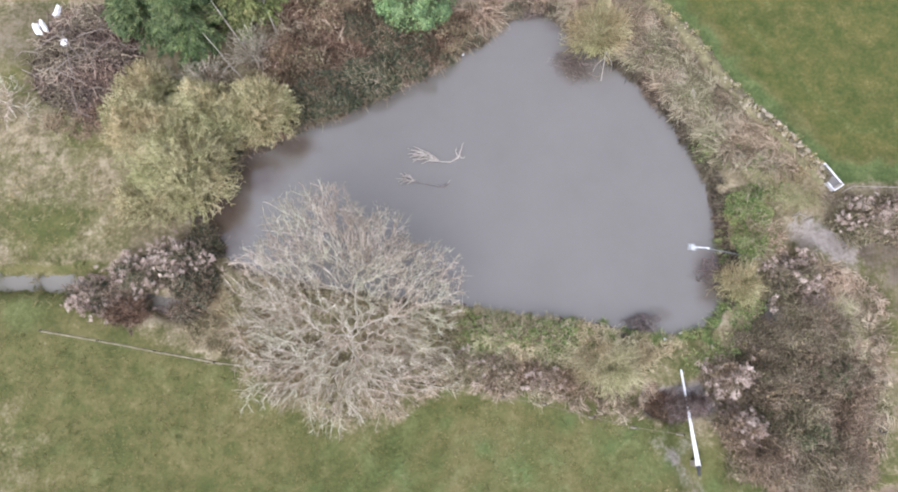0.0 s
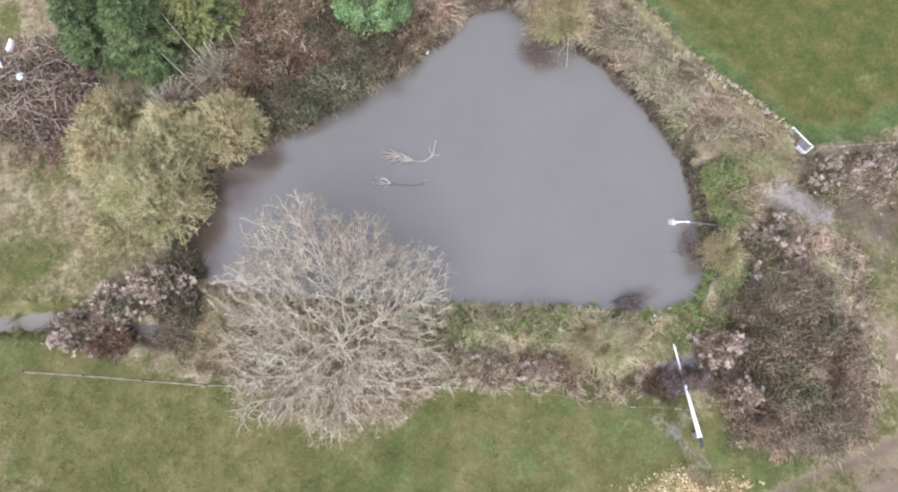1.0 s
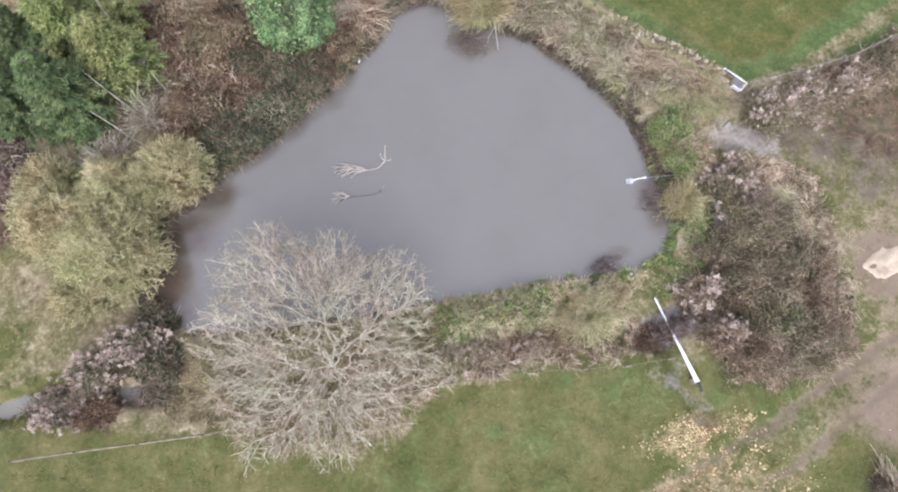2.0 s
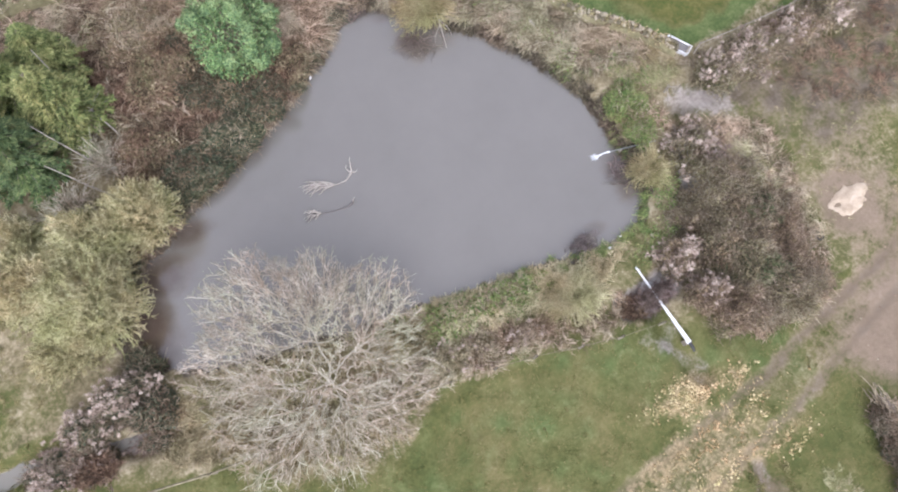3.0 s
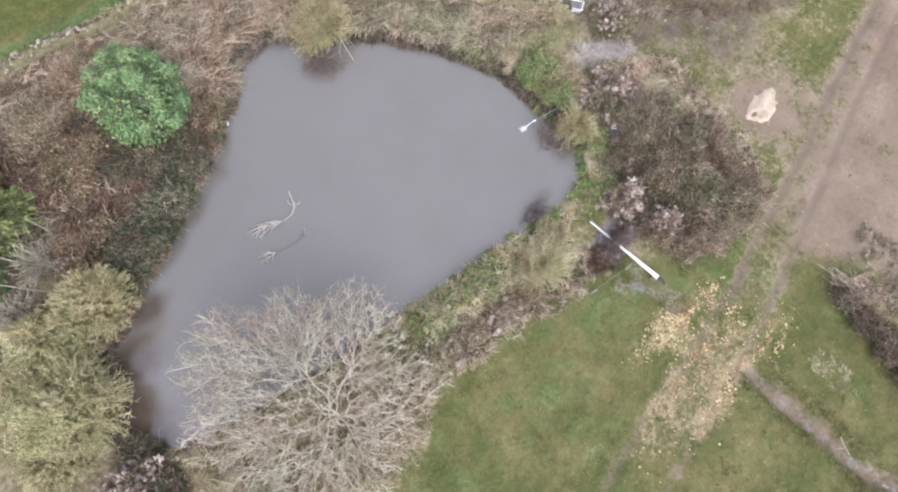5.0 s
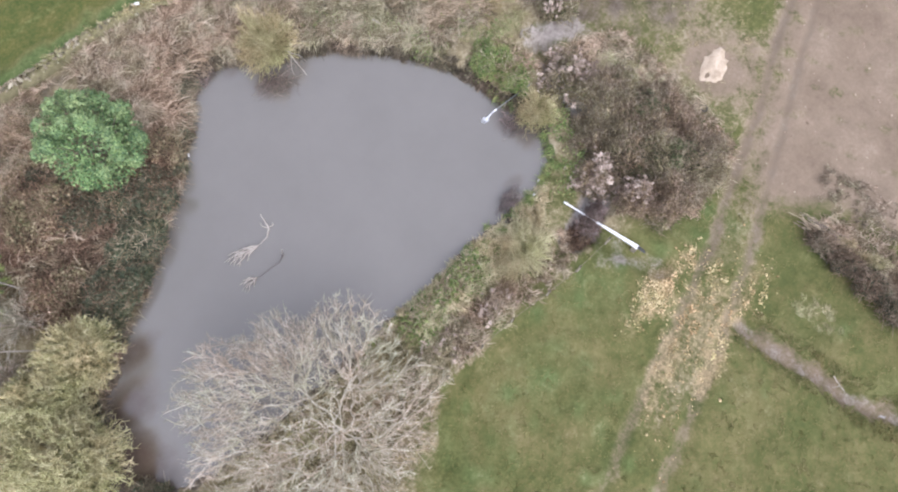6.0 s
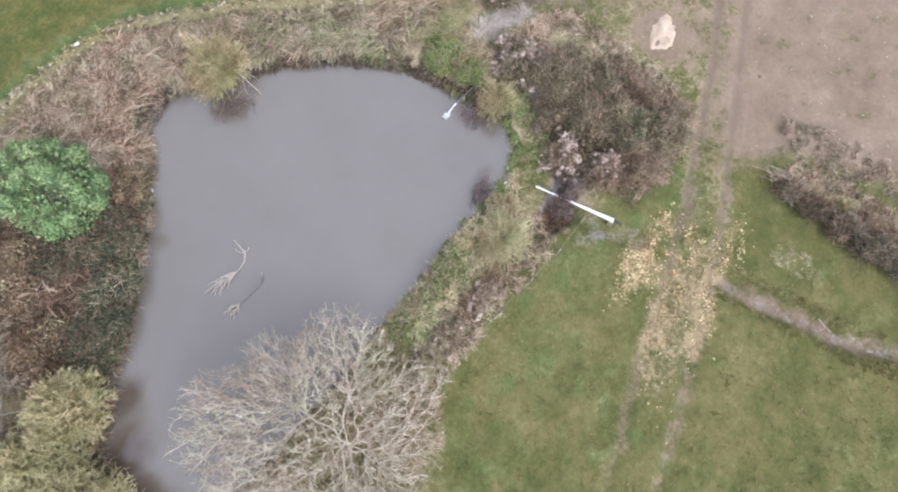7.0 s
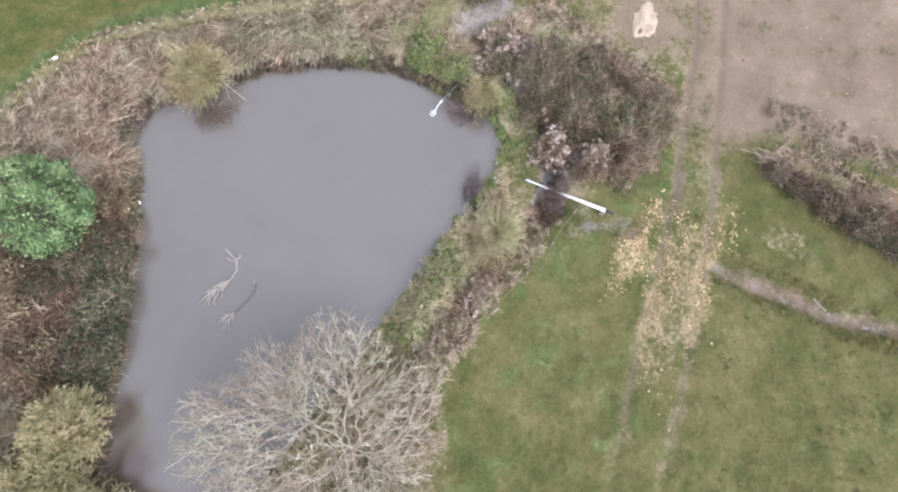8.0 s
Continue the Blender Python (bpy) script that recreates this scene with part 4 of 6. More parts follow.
thicket("bramble_bush", "dark green ivy-clad bramble beside the stream", -12.3, 6.0, 1.2, 0.9, 1.4, 93, 90, M_BRGREEN, 2600)
thicket("bramble_bush", "low dark bramble beside the stream", -12.7, 4.75, 0.8, 0.45, 0.5, 94, 60, M_BRGREEN, 500, stem_mat=M_BRAMBLE)
thicket("bramble_bush", "dark leafy bramble under the willows", -12.4, 8.3, 1.0, 0.9, 0.9, 91, 120, M_BRGREEN, 1300)
for k, (x, y, rx, ry) in enumerate(((2.2, 1.9, 1.8, 0.7), (4.6, 1.5, 1.3, 0.6), (0.2, 2.2, 1.2, 0.7))):
    thicket("bramble_bush", "low brown bramble along the stream", x, y, rx, ry, 0.65, 95 + k, 110, M_STRAW, 500, 40, stem_mat=M_STRAW)

# brambles and dead growth on the north-west bank
for k, (x, y, rx, ry, h, mat, ln) in enumerate(((-6.8, 16.3, 1.9, 1.3, 1.3, M_BRGREEN, 5200), (-4.3, 17.3, 1.7, 1.2, 1.2, M_BRGREEN, 4400), (-2.2, 18.6, 1.4, 1.2, 1.1, M_BRGREEN, 3200), (-0.2, 20.0, 1.2, 1.2, 1.0, M_BRLEAF, 1800),
                                               (-8.4, 18.0, 1.6, 1.5, 1.4, M_BRLEAF, 2600), (-6.2, 22.0, 2.2, 1.8, 1.3, M_BRLEAF, 3200), (-6.5, 25.0, 2.2, 1.8, 1.2, M_BRLEAF, 2600), (-3.6, 26.4, 1.6, 1.0, 0.9, M_BRLEAF, 1600))):
    thicket("bramble_bush", "tangled winter bramble on the pond bank", x, y, rx, ry, h, 110 + k, 110 if mat == M_BRGREEN else 240, mat, int(ln * 1.7) if mat == M_BRGREEN else ln, group="bank brambles", leaf_size=0.13, stem_mat=M_STRAW if (mat == M_BRGREEN and k % 2) or k > 5 else M_RUST)
# dark mounds added where shade lies under and beside the evergreen bush
for k, (x, y, rx, ry) in enumerate(((-4.8, 21.0, 1.4, 1.3), (-3.2, 19.6, 1.5, 0.9), (-5.4, 23.2, 1.2, 1.2), (-1.2, 19.4, 0.9, 0.8))):
    thicket("bramble_bush", "low dark bramble added for the shade round the evergreen bush", x, y, rx, ry, 0.9, 121 + k, 90, M_BRGREEN, 3200, group="bank brambles", stem_mat=M_RUST, leaf_size=0.11)
# hedge at the edge of the fallow: towards the meadow a dark row whose leaf colour gives the shade under the overhang, a
# straw-coloured one towards the field
for k, (x, y, rx, ry, h) in enumerate(((17.1, -9.2, 0.55, 0.8, 0.6), (16.8, -10.6, 0.6, 0.9, 0.8), (16.5, -12.2, 0.7, 1.0, 1.0), (16.2, -13.8, 0.8, 1.0, 1.1), (16.0, -15.5, 0.8, 1.1, 1.1), (15.9, -17.4, 0.9, 1.2, 1.1))):
    thicket("hedge_bush", "low dark bramble put in for the shade along the hedge", x, y, rx, ry, h, 130 + k, 130, M_BRGREEN, 1500, stem_mat=M_BRAMBLE, group="field hedge", leaf_size=0.1)
for k, (x, y, rx, ry, h) in enumerate(((17.5, -10.2, 0.5, 0.9, 0.8), (17.4, -11.6, 0.7, 1.0, 1.1), (17.3, -13.2, 0.8, 1.1, 1.2), (17.2, -15.0, 0.9, 1.2, 1.3), (17.1, -17.0, 1.0, 1.3, 1.3))):
    shrub("hedge_bush", "straggling straw-coloured dead stems along the hedge", x, y, rx, ry, h, M_STRAWPALE if k < 2 else M_STRAW, 170, 7, 140 + k, 0.012, 0.1, group="field hedge", spread=0.7, lobes=1.5)


# ---- loose growth over the banks ----
M_DULL = strands_mat("dull_grass", [(0.2, (0.19, 0.165, 0.085)), (0.5, (0.34, 0.295, 0.17)), (0.8, (0.5, 0.44, 0.28))], 0.85, 0.4)
M_MOSSY = strands_mat("mossy_grass", [(0.2, (0.13, 0.13, 0.055)), (0.5, (0.28, 0.255, 0.125)), (0.8, (0.47, 0.41, 0.24))], 0.85, 0.4)
M_UNDER = strands_mat("brown_undergrowth", [(0.2, (0.1, 0.083, 0.045)), (0.5, (0.27, 0.225, 0.13)), (0.8, (0.46, 0.39, 0.25))], 0.9, 0.5)
M_SHORE = strands_mat("dark_shore_growth", [(0.2, (0.035, 0.028, 0.02)), (0.5, (0.11, 0.088, 0.063)), (0.8, (0.27, 0.225, 0.165))], 0.9, 0.6)
M_REED = strands_mat("grey_reeds", [(0.2, (0.085, 0.07, 0.043)), (0.48, (0.255, 0.212, 0.14)), (0.78, (0.48, 0.415, 0.305))], 0.85, 0.5)
M_THATCH = strands_mat("reddish_thatch", [(0.2, (0.085, 0.06, 0.04)), (0.45, (0.28, 0.212, 0.145)), (0.75, (0.52, 0.425, 0.32))], 0.85, 0.5)
def strew(name, label, loop, count, length, mat, seed, rise=0.25, lie=None, category="grass", thick=0.017, clump=0.5, lock=9, off=None, clear=0.5, shore=0.08):
    """Long dead blades, lying in locks and swirls over a piece of the bank."""
    rng = np.random.default_rng(seed)
    loop = np.array(loop, float)
    lo, hi = loop.min(0), loop.max(0)
    p = rng.uniform(lo, hi, (int(count / lock * 4), 2))
    p = p[inside(p, loop)]
    p = p[waves(p, 1.2, seed + 1) + rng.normal(size=len(p)) * 0.5 > -clump]
    if off:
        p = p[away(p, off) > clear]
    p = p[shore_gap(p) > shore + 0.2 * waves(p, 0.7, 8)][: count // lock]
    locks = len(p)
    turn = 1.6 * waves(p, 3.0, seed) + (lie if lie is not None else 0) + rng.normal(size=locks) * 1.05
    hump = (np.maximum(waves(p, 0.8, seed + 2), 0) + rng.uniform(0, 0.5, locks)) * rise
    bow = rng.uniform(0.1, 0.9, locks) * rise
    size = rng.uniform(0.5, 1.25, locks) * length
    i = np.repeat(np.arange(locks), lock)
    k = len(i)
    foot = p[i] + rng.normal(size=(k, 2)) * 0.07
    z = land(foot)
    t = turn[i] + rng.normal(size=k) * 0.5
    long = size[i] * rng.uniform(0.7, 1.15, k)
    base = np.c_[foot, z - 0.02 + hump[i] * 0.6]
    tip = base + np.stack([np.cos(t) * long, np.sin(t) * long, rng.uniform(-0.2, 0.4, k) * rise - hump[i] * 0.3], 1)
    tip[:, 2] = np.maximum(tip[:, 2], 0.03)
    q = arcs(base, tip, bow[i], 4, rng, 0.025)
    return tagged(part(name, blades(name, q, taper(k, 4, thick, thick * 0.45, rng), mat, rng), mat), label, category, kind="stuff")


def fringe(name, label, first, last, count, mat, seed, length=0.24):
    """Growth hanging over the water along a stretch of the shore, from one corner of it to another."""
    rng = np.random.default_rng(seed)
    line = np.array([SHORE[k % len(SHORE)] for k in range(first, last + 1)], float)
    seg = rng.integers(0, len(line) - 1, count)
    f = rng.uniform(0, 1, (count, 1))
    d = line[seg + 1] - line[seg]
    p = line[seg] + d * f
    n = unit(np.stack([d[:, 1], -d[:, 0]], 1))
    thick_here = waves(p, 0.9, seed + 3)
    p = p - n * rng.uniform(0.0, 0.35, (count, 1))
    keep = thick_here + rng.normal(size=count) * 0.5 > -0.35
    p, n = p[keep], n[keep]
    k = len(p)
    base = np.c_[p, np.maximum(land(p), 0.05)]
    long = rng.uniform(0.4, 1.2, (k, 1)) * length
    tip = base + np.c_[(n + rng.normal(size=(k, 2)) * 0.55) * long, rng.uniform(-0.3, 0.1, k)]
    tip[:, 2] = np.maximum(tip[:, 2], 0.02)
    q = arcs(base, tip, rng.uniform(0.05, 0.25, k), 4, rng, 0.02)
    return tagged(part(name, blades(name, q, taper(k, 4, 0.016, 0.007, rng), mat, rng), mat), label, "grass", kind="stuff")


M_MOSS = strands_mat("yellow_moss", [(0.2, (0.13, 0.115, 0.055)), (0.5, (0.31, 0.275, 0.14)), (0.8, (0.54, 0.48, 0.28))], 0.9, 0.6)


def herbs(name, label, patches, seed, per=260, size=0.11, mat=None, lift=0.0):
    """Low leafy growth in patches."""
    rng = np.random.default_rng(seed)
    places = []
    for x, y, r in patches:
        k = int(per * r * r)
        a, s = rng.uniform(0, 6.28, k), np.sqrt(rng.uniform(0, 1, k)) * r * rng.uniform(0.7, 1.15, k)
        q = np.stack([x + np.cos(a) * s, y + np.sin(a) * s], 1)
        q = q[shore_gap(q) > -0.1]
        places.append(np.c_[q, land(q) + lift * (rng.uniform(size=len(q)) < 0.8) + 0.35 * rng.uniform(0, 1, len(q)) * np.clip(waves(q, 0.7, seed) + 0.7, 0.05, 1.3)])
    places = np.concatenate(places)
    return tagged(part(name, leaves(name, places, rng.normal(size=(len(places), 3)) + [0, 0, 0.5], size, size * 0.35, mat or M_NETTLE, rng), mat or M_NETTLE), label, "plants", kind="stuff")


def shore_clumps(name, label, first, last, count, mat, seed, size=0.4):
    """Ragged tussocks of shoots standing along a stretch of the shore and leaning out over the water."""
    rng = np.random.default_rng(seed)
    line = np.array([SHORE[k % len(SHORE)] for k in range(first, last + 1)], float)
    seg = rng.integers(0, len(line) - 1, count)
    d = line[seg + 1] - line[seg]
    n = unit(np.stack([d[:, 1], -d[:, 0]], 1))
    p = line[seg] + d * rng.uniform(0, 1, (count, 1)) + n * rng.uniform(-0.45, -0.02, (count, 1))
    p = p + n * shore_wob(p)[:, None]
    i = np.repeat(np.arange(count), 34)
    k = len(i)
    reach = (rng.uniform(0.5, 1.3, count) * size)[i]
    a = rng.uniform(0, 6.28, k)
    foot = p[i] + rng.normal(size=(k, 2)) * 0.07
    base = np.c_[foot, np.maximum(land(foot), 0.0)]
    out = reach * np.sqrt(rng.uniform(0.1, 1, k))
    tip = base + np.stack([np.cos(a) * out, np.sin(a) * out, reach * rng.uniform(-0.2, 0.6, k)], 1)
    tip[:, 2] = np.maximum(tip[:, 2], 0.02)
    q = arcs(base, tip, 0.3 * reach, 3, rng, 0.02)
    return tagged(part(name, blades(name, q, taper(k, 3, 0.016, 0.007, rng), mat, rng), mat), label, "grass", kind="stuff")


shore_clumps("shore_tussocks", "dark dead tussocks along the north-east shore", 11, 23, 260, M_SHORE, 261, 0.3)
shore_clumps("shore_tussocks", "bramble and ivy shoots over the north-west shore", 2, 12, 150, M_BRGREEN, 262, 0.36)
shore_clumps("shore_tussocks", "dead shoots over the north-west shore", 2, 12, 80, M_RUST, 263, 0.38)
shore_clumps("shore_tussocks", "bleached and green tussocks along the south shore", 24, 30, 70, M_NETTLE, 264, 0.28)
strew("tree_undergrowth", "brown dead grass and fallen twigs under the bare tree", [(-9.6, 2.4), (-8.2, 0.6), (-5.5, -0.1), (-2.6, 0.0), (-0.6, 1.4), (0.4, 3.6), (0.3, 4.6), (-3, 4.9), (-9.4, 6.4), (-11.2, 6.4), (-13, 4.4), (-12, 2.9)], 9500, 0.45, M_UNDER, 252, 0.35)
strew("ditch_grass", "grass hanging over the ditch", [(10.3, -8.3), (10.4, -12), (10.4, -15), (11.3, -18.5), (13, -18.5), (12.3, -14.5), (12.2, -10), (12.0, -8.6)], 3600, 0.22, M_TURF, 251, 0.12, thick=0.014, off=DITCH)
fringe("bank_sedge", "dead sedge hanging over the water's edge", 13, 22, 1800, M_SHORE, 241, 0.2)
fringe("bank_sedge", "dark bramble shoots hanging over the water's edge", 2, 13, 4200, M_BRAMBLE, 242, 0.3)
fringe("bank_sedge", "bleached sedge along the south shore", 25, 32, 3600, M_PALE, 243, 0.18)
fringe("bank_sedge", "green and brown shoots along the east shore", 21, 26, 1500, M_NETTLE, 244, 0.25)
fringe("bank_sedge", "dark dead stems hanging over the north-east shore", 12, 23, 4200, M_SHORE, 245, 0.24)
strew("dead_reeds", "flattened straw-coloured reeds on the north-east bank", [(6.5, 21), (9, 18.8), (11, 16.8), (12.6, 14), (14.5, 12), (18.2, 11.8), (16, 14.6), (13, 18.6), (10.5, 22), (8, 24.5), (6, 24)], 15000, 0.8, M_REED, 201, 0.45, 2.4, shore=0.4)
strew("dead_bracken", "tangled rust-brown bracken and reeds on the north bank", [(-0.6, 19), (1.4, 20.2), (3.3, 22), (5, 22.5), (7.5, 21.5), (9.5, 22.6), (7.2, 25.2), (5, 26.6), (0.5, 27.4), (-0.2, 24)], 16000, 0.9, M_THATCH, 202, 0.45, 0.8, shore=0.4)
strew("dead_bracken", "rust-brown dead bracken under the conifers", [(-9.5, 16), (-6, 16.6), (-3, 18.2), (-4.4, 21), (-4.8, 24), (-3, 27.6), (-9.5, 28.8), (-10, 22)], 15000, 0.85, M_RUST, 203, 0.4, 1.5, off=[(-5.0, 22.0), (-4.6, 20.6), (-2.6, 19.6)], clear=1.4)
strew("dead_reeds", "straw-coloured dead stems along the stream", [(-1, 1.2), (4, 0.5), (8.6, -0.6), (9.6, 1.4), (5, 2.2), (1, 2.8), (-3, 3.2), (-9, 4.8), (-9, 2.4)], 5000, 0.5, M_STRAW, 204, 0.3)
strew("rough_grass", "long bleached grass on the south bank", [(1, 3), (5, 2.2), (8, 1.6), (9.7, 2.4), (11.5, 3.6), (8.6, 3.9), (6, 4.5), (3, 4.8), (1, 5.1)], 5000, 0.4, M_PALE, 205, 0.25)
strew("rough_grass", "brown dead grass round the east thicket", [(15, 9.5), (19, 8.6), (21, 5), (20, -1), (18.2, -3.2), (14, -3.6), (13.5, -2), (17, 1), (17, 6)], 9000, 0.5, M_STRAW, 206, 0.3, off=[(17.4, 8.7), (18.8, 8.25), (20.6, 7.4)], clear=1.1)
strew("rough_grass", "tufted dry grass west of the willows", [(-30, 8), (-19, 8), (-15.5, 8.5), (-16.6, 12), (-17, 17), (-19, 16), (-30, 16)], 8000, 0.26, M_MOSSY, 207, 0.14, thick=0.008, lock=14)
strew("dead_bracken", "dark reddish dead growth at the field corner", [(22.5, 8.2), (28, 8.9), (34, 9.2), (34, 4.2), (28, 3.6), (24.4, 5.4)], 6000, 0.55, M_RUST, 214, 0.25, 0.5, thick=0.008, clump=0.3, lock=12)
strew("rough_grass", "dry brown grass at the foot of the hedge", [(17.7, -8.6), (19, -9), (18.8, -13), (18.4, -18), (17.2, -18), (17.3, -13), (17.5, -10)], 3600, 0.5, M_STRAW, 208, 0.3)

strew("dead_reeds", "pale broken reeds over the rust-brown thatch", [(-0.6, 19), (1.4, 20.2), (3.3, 22), (7.5, 21.5), (9.5, 22.6), (7.2, 25.2), (5, 26.6), (0.5, 27.4), (-0.2, 24)], 3200, 1.1, M_STRAW, 209, 0.6, 0.9, lock=5)
strew("dead_reeds", "pale broken reeds over the bracken", [(-9.5, 16), (-6, 16.6), (-3, 18.2), (-4.4, 21), (-4.8, 24), (-3, 27.6), (-9.5, 28.8), (-10, 22)], 1200, 1.0, M_STRAW, 210, 0.9, 1.2, lock=4, off=[(-5.0, 22.0), (-4.6, 20.6), (-2.6, 19.6)], clear=1.6)
strew("rough_grass", "pale tuft of dead grass in the meadow corner", [(13.1, -9.8), (14.2, -9.9), (14.5, -11.6), (13.9, -12.6), (13.2, -12), (13.3, -10.8)], 520, 0.24, M_PALE, 213, 0.12, thick=0.008, lock=13)
strew("rough_grass", "brown grass along the field wall", [(18.5, 9.3), (19.3, 10.8), (23, 10.5), (30, 12), (36, 13.5), (36, 11), (30, 9.6), (22, 9)], 4500, 0.5, M_BRAMBLE, 215, 0.3)
strew("garden_waste", "trodden brown garden waste beside the heap", [(-20, 15.6), (-17.2, 17.6), (-15.9, 16.4), (-16.6, 14.6), (-19, 13.8), (-22, 14.8)], 3000, 0.3, M_RUST, 216, 0.2)
strew("field_grass", "thin brown grass over the field corner", [(18.8, 7.5), (23, 7.4), (36, 9.2), (36, 1), (26, -1), (20.5, -1), (19, 2)], 2400, 0.22, M_DULL, 217, 0.12, thick=0.008, off=[(17.4, 8.7), (18.8, 8.25), (20.6, 7.4)], clear=1.1)
strew("dead_bracken", "rust-brown growth at the foot of the stone wall", [(-14, 26), (-10, 24.5), (-7, 27), (-3, 26.8), (-0.8, 27.6), (-4.5, 28.6), (-8.2, 29.0), (-14, 29.7)], 6000, 0.6, M_THATCH, 218, 0.3, 0.3)
strew("rough_grass", "dull trodden grass between the pond and the trough", [(14.6, 12.4), (18.2, 12.0), (18.7, 10.2), (17.4, 9.8), (16.2, 10.2), (15.2, 11.2)], 4200, 0.32, M_DULL, 220, 0.2, thick=0.01)
herbs("bank_weeds", "low green weeds beside the trough", [(16.6, 11.2, 0.8), (17.8, 10.6, 0.6), (15.6, 11.6, 0.6)], 226, 260, 0.08)
strew("stream_grass", "long grass leaning over the narrow stream", [(-30, 6.0), (-22, 5.3), (-16, 4.6), (-15.5, 6.6), (-19, 7.3), (-30, 8.2)], 2600, 0.35, M_TURF, 219, 0.15, thick=0.014, off=STREAM_WEST, clear=0.22)
strew("stubble", "sparse reddish stubble on the fallow", [(18.9, -8.0), (20.8, -7.4), (21.4, -9.9), (21.2, -13), (21.4, -17), (19.8, -17), (19.2, -12)], 1800, 0.35, M_BRAMBLE, 211, 0.2, 0.4, lock=7, clump=-0.1)
strew("rough_grass", "dry grass fading out from the thicket", [(16, -3.4), (18.5, -2), (19.6, 2), (19.4, 5), (18.6, 6), (17.6, 4), (18.6, 1), (17.6, -2)], 4200, 0.5, M_PALE, 212, 0.3)


herbs("nettles", "fresh green nettles and ivy along the pond's edge", [(14.9, 9.6, 1.5), (15.4, 8.4, 1.0), (14.4, 5.1, 0.8), (14.0, 4.2, 0.7), (13.2, 3.0, 0.8), (12.4, 2.6, 0.7), (12.9, 13.0, 0.7), (11.6, 2.4, 0.7)], 221, 420)
herbs("nettles", "green weeds among dead stems on the south bank", [(4.4, 3.3, 1.2), (2.4, 3.7, 1.2), (6, 3.2, 0.9), (1.0, 3.6, 1.0), (16.4, 10.6, 0.9), (15.6, 12.2, 0.8)], 222, 260)
moss_line = [(a[0] + (b[0] - a[0]) * f, a[1] + (b[1] - a[1]) * f, 0.3 + 0.12 * math.sin(7 * f + a[0])) for a, b in zip(WALL[4:-1], WALL[5:]) for f in (0, 0.2, 0.4, 0.6, 0.8)]
herbs("wall_moss", "yellow-green moss and grass over the tumbled wall", moss_line, 224, 2200, 0.075, M_MOSS, 0.5)
herbs("bank_weeds", "scattered green weeds in the dead reeds", [(11.2, 18.2, 1.0), (13.6, 15.2, 0.8), (9.6, 21.2, 0.7), (12.4, 17.0, 0.6), (14.2, 12.8, 0.9), (16.6, 12.6, 0.7), (3.0, 23.2, 0.5), (11.9, 16.4, 0.8), (10.2, 18.9, 0.6), (13.4, 13.6, 0.8), (15.4, 13.2, 0.7), (8.6, 20.8, 0.6), (-7.6, 24.2, 0.6), (-9, 26.5, 0.7)], 225, 200)
herbs("ivy", "dark green ivy low on the north-west bank", [(-7.6, 15.7, 0.9), (-5.4, 16.4, 1.0), (-3.4, 17.3, 0.8), (-11.6, 9.6, 0.7), (4.2, 22.8, 0.7), (2.6, 21.7, 0.5)], 223, 320, 0.1, M_BRGREEN)


shrub("dark_shrub", "dark leafless shrub overhanging the white beam", 11.5, 0.45, 0.75, 0.7, 1.2, M_DARKTWIG, 110, 8, 50, 0.013, even=0.4, near=0.3, z=0.15)
shrub("dark_shrub", "dark leafless shrub overhanging the white beam", 10.65, 0.35, 1.1, 0.8, 1.5, M_DARKTWIG, 170, 9, 46, 0.013, even=0.4, near=0.3, z=0.15)
# the second is placed for the dark branch reflection below the golden willow
for k, (x, y, rx, ry, h, n) in enumerate(((13.0, 6.8, 1.1, 1.1, 0.6, 46), (6.9, 18.4, 1.7, 1.5, 0.4, 60), (4.6, 21.6, 1.4, 0.6, 0.5, 60))):
    shrub("twigs_and_reflections", "dark leafless twigs in the water, partly put for branch reflections", x, y, rx, ry, h, M_DARKTWIG, n, 5, 55 + k, 0.012, z=-0.05, group="drowned twigs", spread=0.8)
shrub("straw_bush", "loose pale yellow bush on the bank", 8.9, 2.5, 0.9, 0.8, 1.0, M_PALE, 120, 5, 47, 0.015, 0.1)


def turf_tufts():
    """Blades over the meadow, as one sheet of growth."""
    rng = np.random.default_rng(231)
    p = rng.uniform([-27, -18], [18, 4], (190000, 2))
    ok = (p[:, 1] < 1.0 - 0.14 * (p[:, 0] + 1)) & (away(p, DITCH) > 0.7) & (away(p, SPUR) > 1.2) & (np.minimum(away(p, RUT_A), away(p, RUT_B)) > 0.35)
    ok &= (waves(p, 0.5, 9) + rng.normal(size=len(p)) * 0.6 > 0.1)
    p = p[ok][:9000]
    i = np.repeat(np.arange(len(p)), 8)
    k = len(i)
    foot = p[i] + rng.normal(size=(k, 2)) * 0.06
    way = np.stack([rng.normal(size=k), rng.normal(size=k), rng.uniform(0.2, 1.4, k)], 1)
    return tagged(part("meadow_grass", leaves("meadow_grass", np.c_[foot, land(foot)], way, 0.12, 0.012, M_TURF, rng), M_TURF), "short mottled winter meadow grass", "grass", kind="stuff")


turf_tufts()

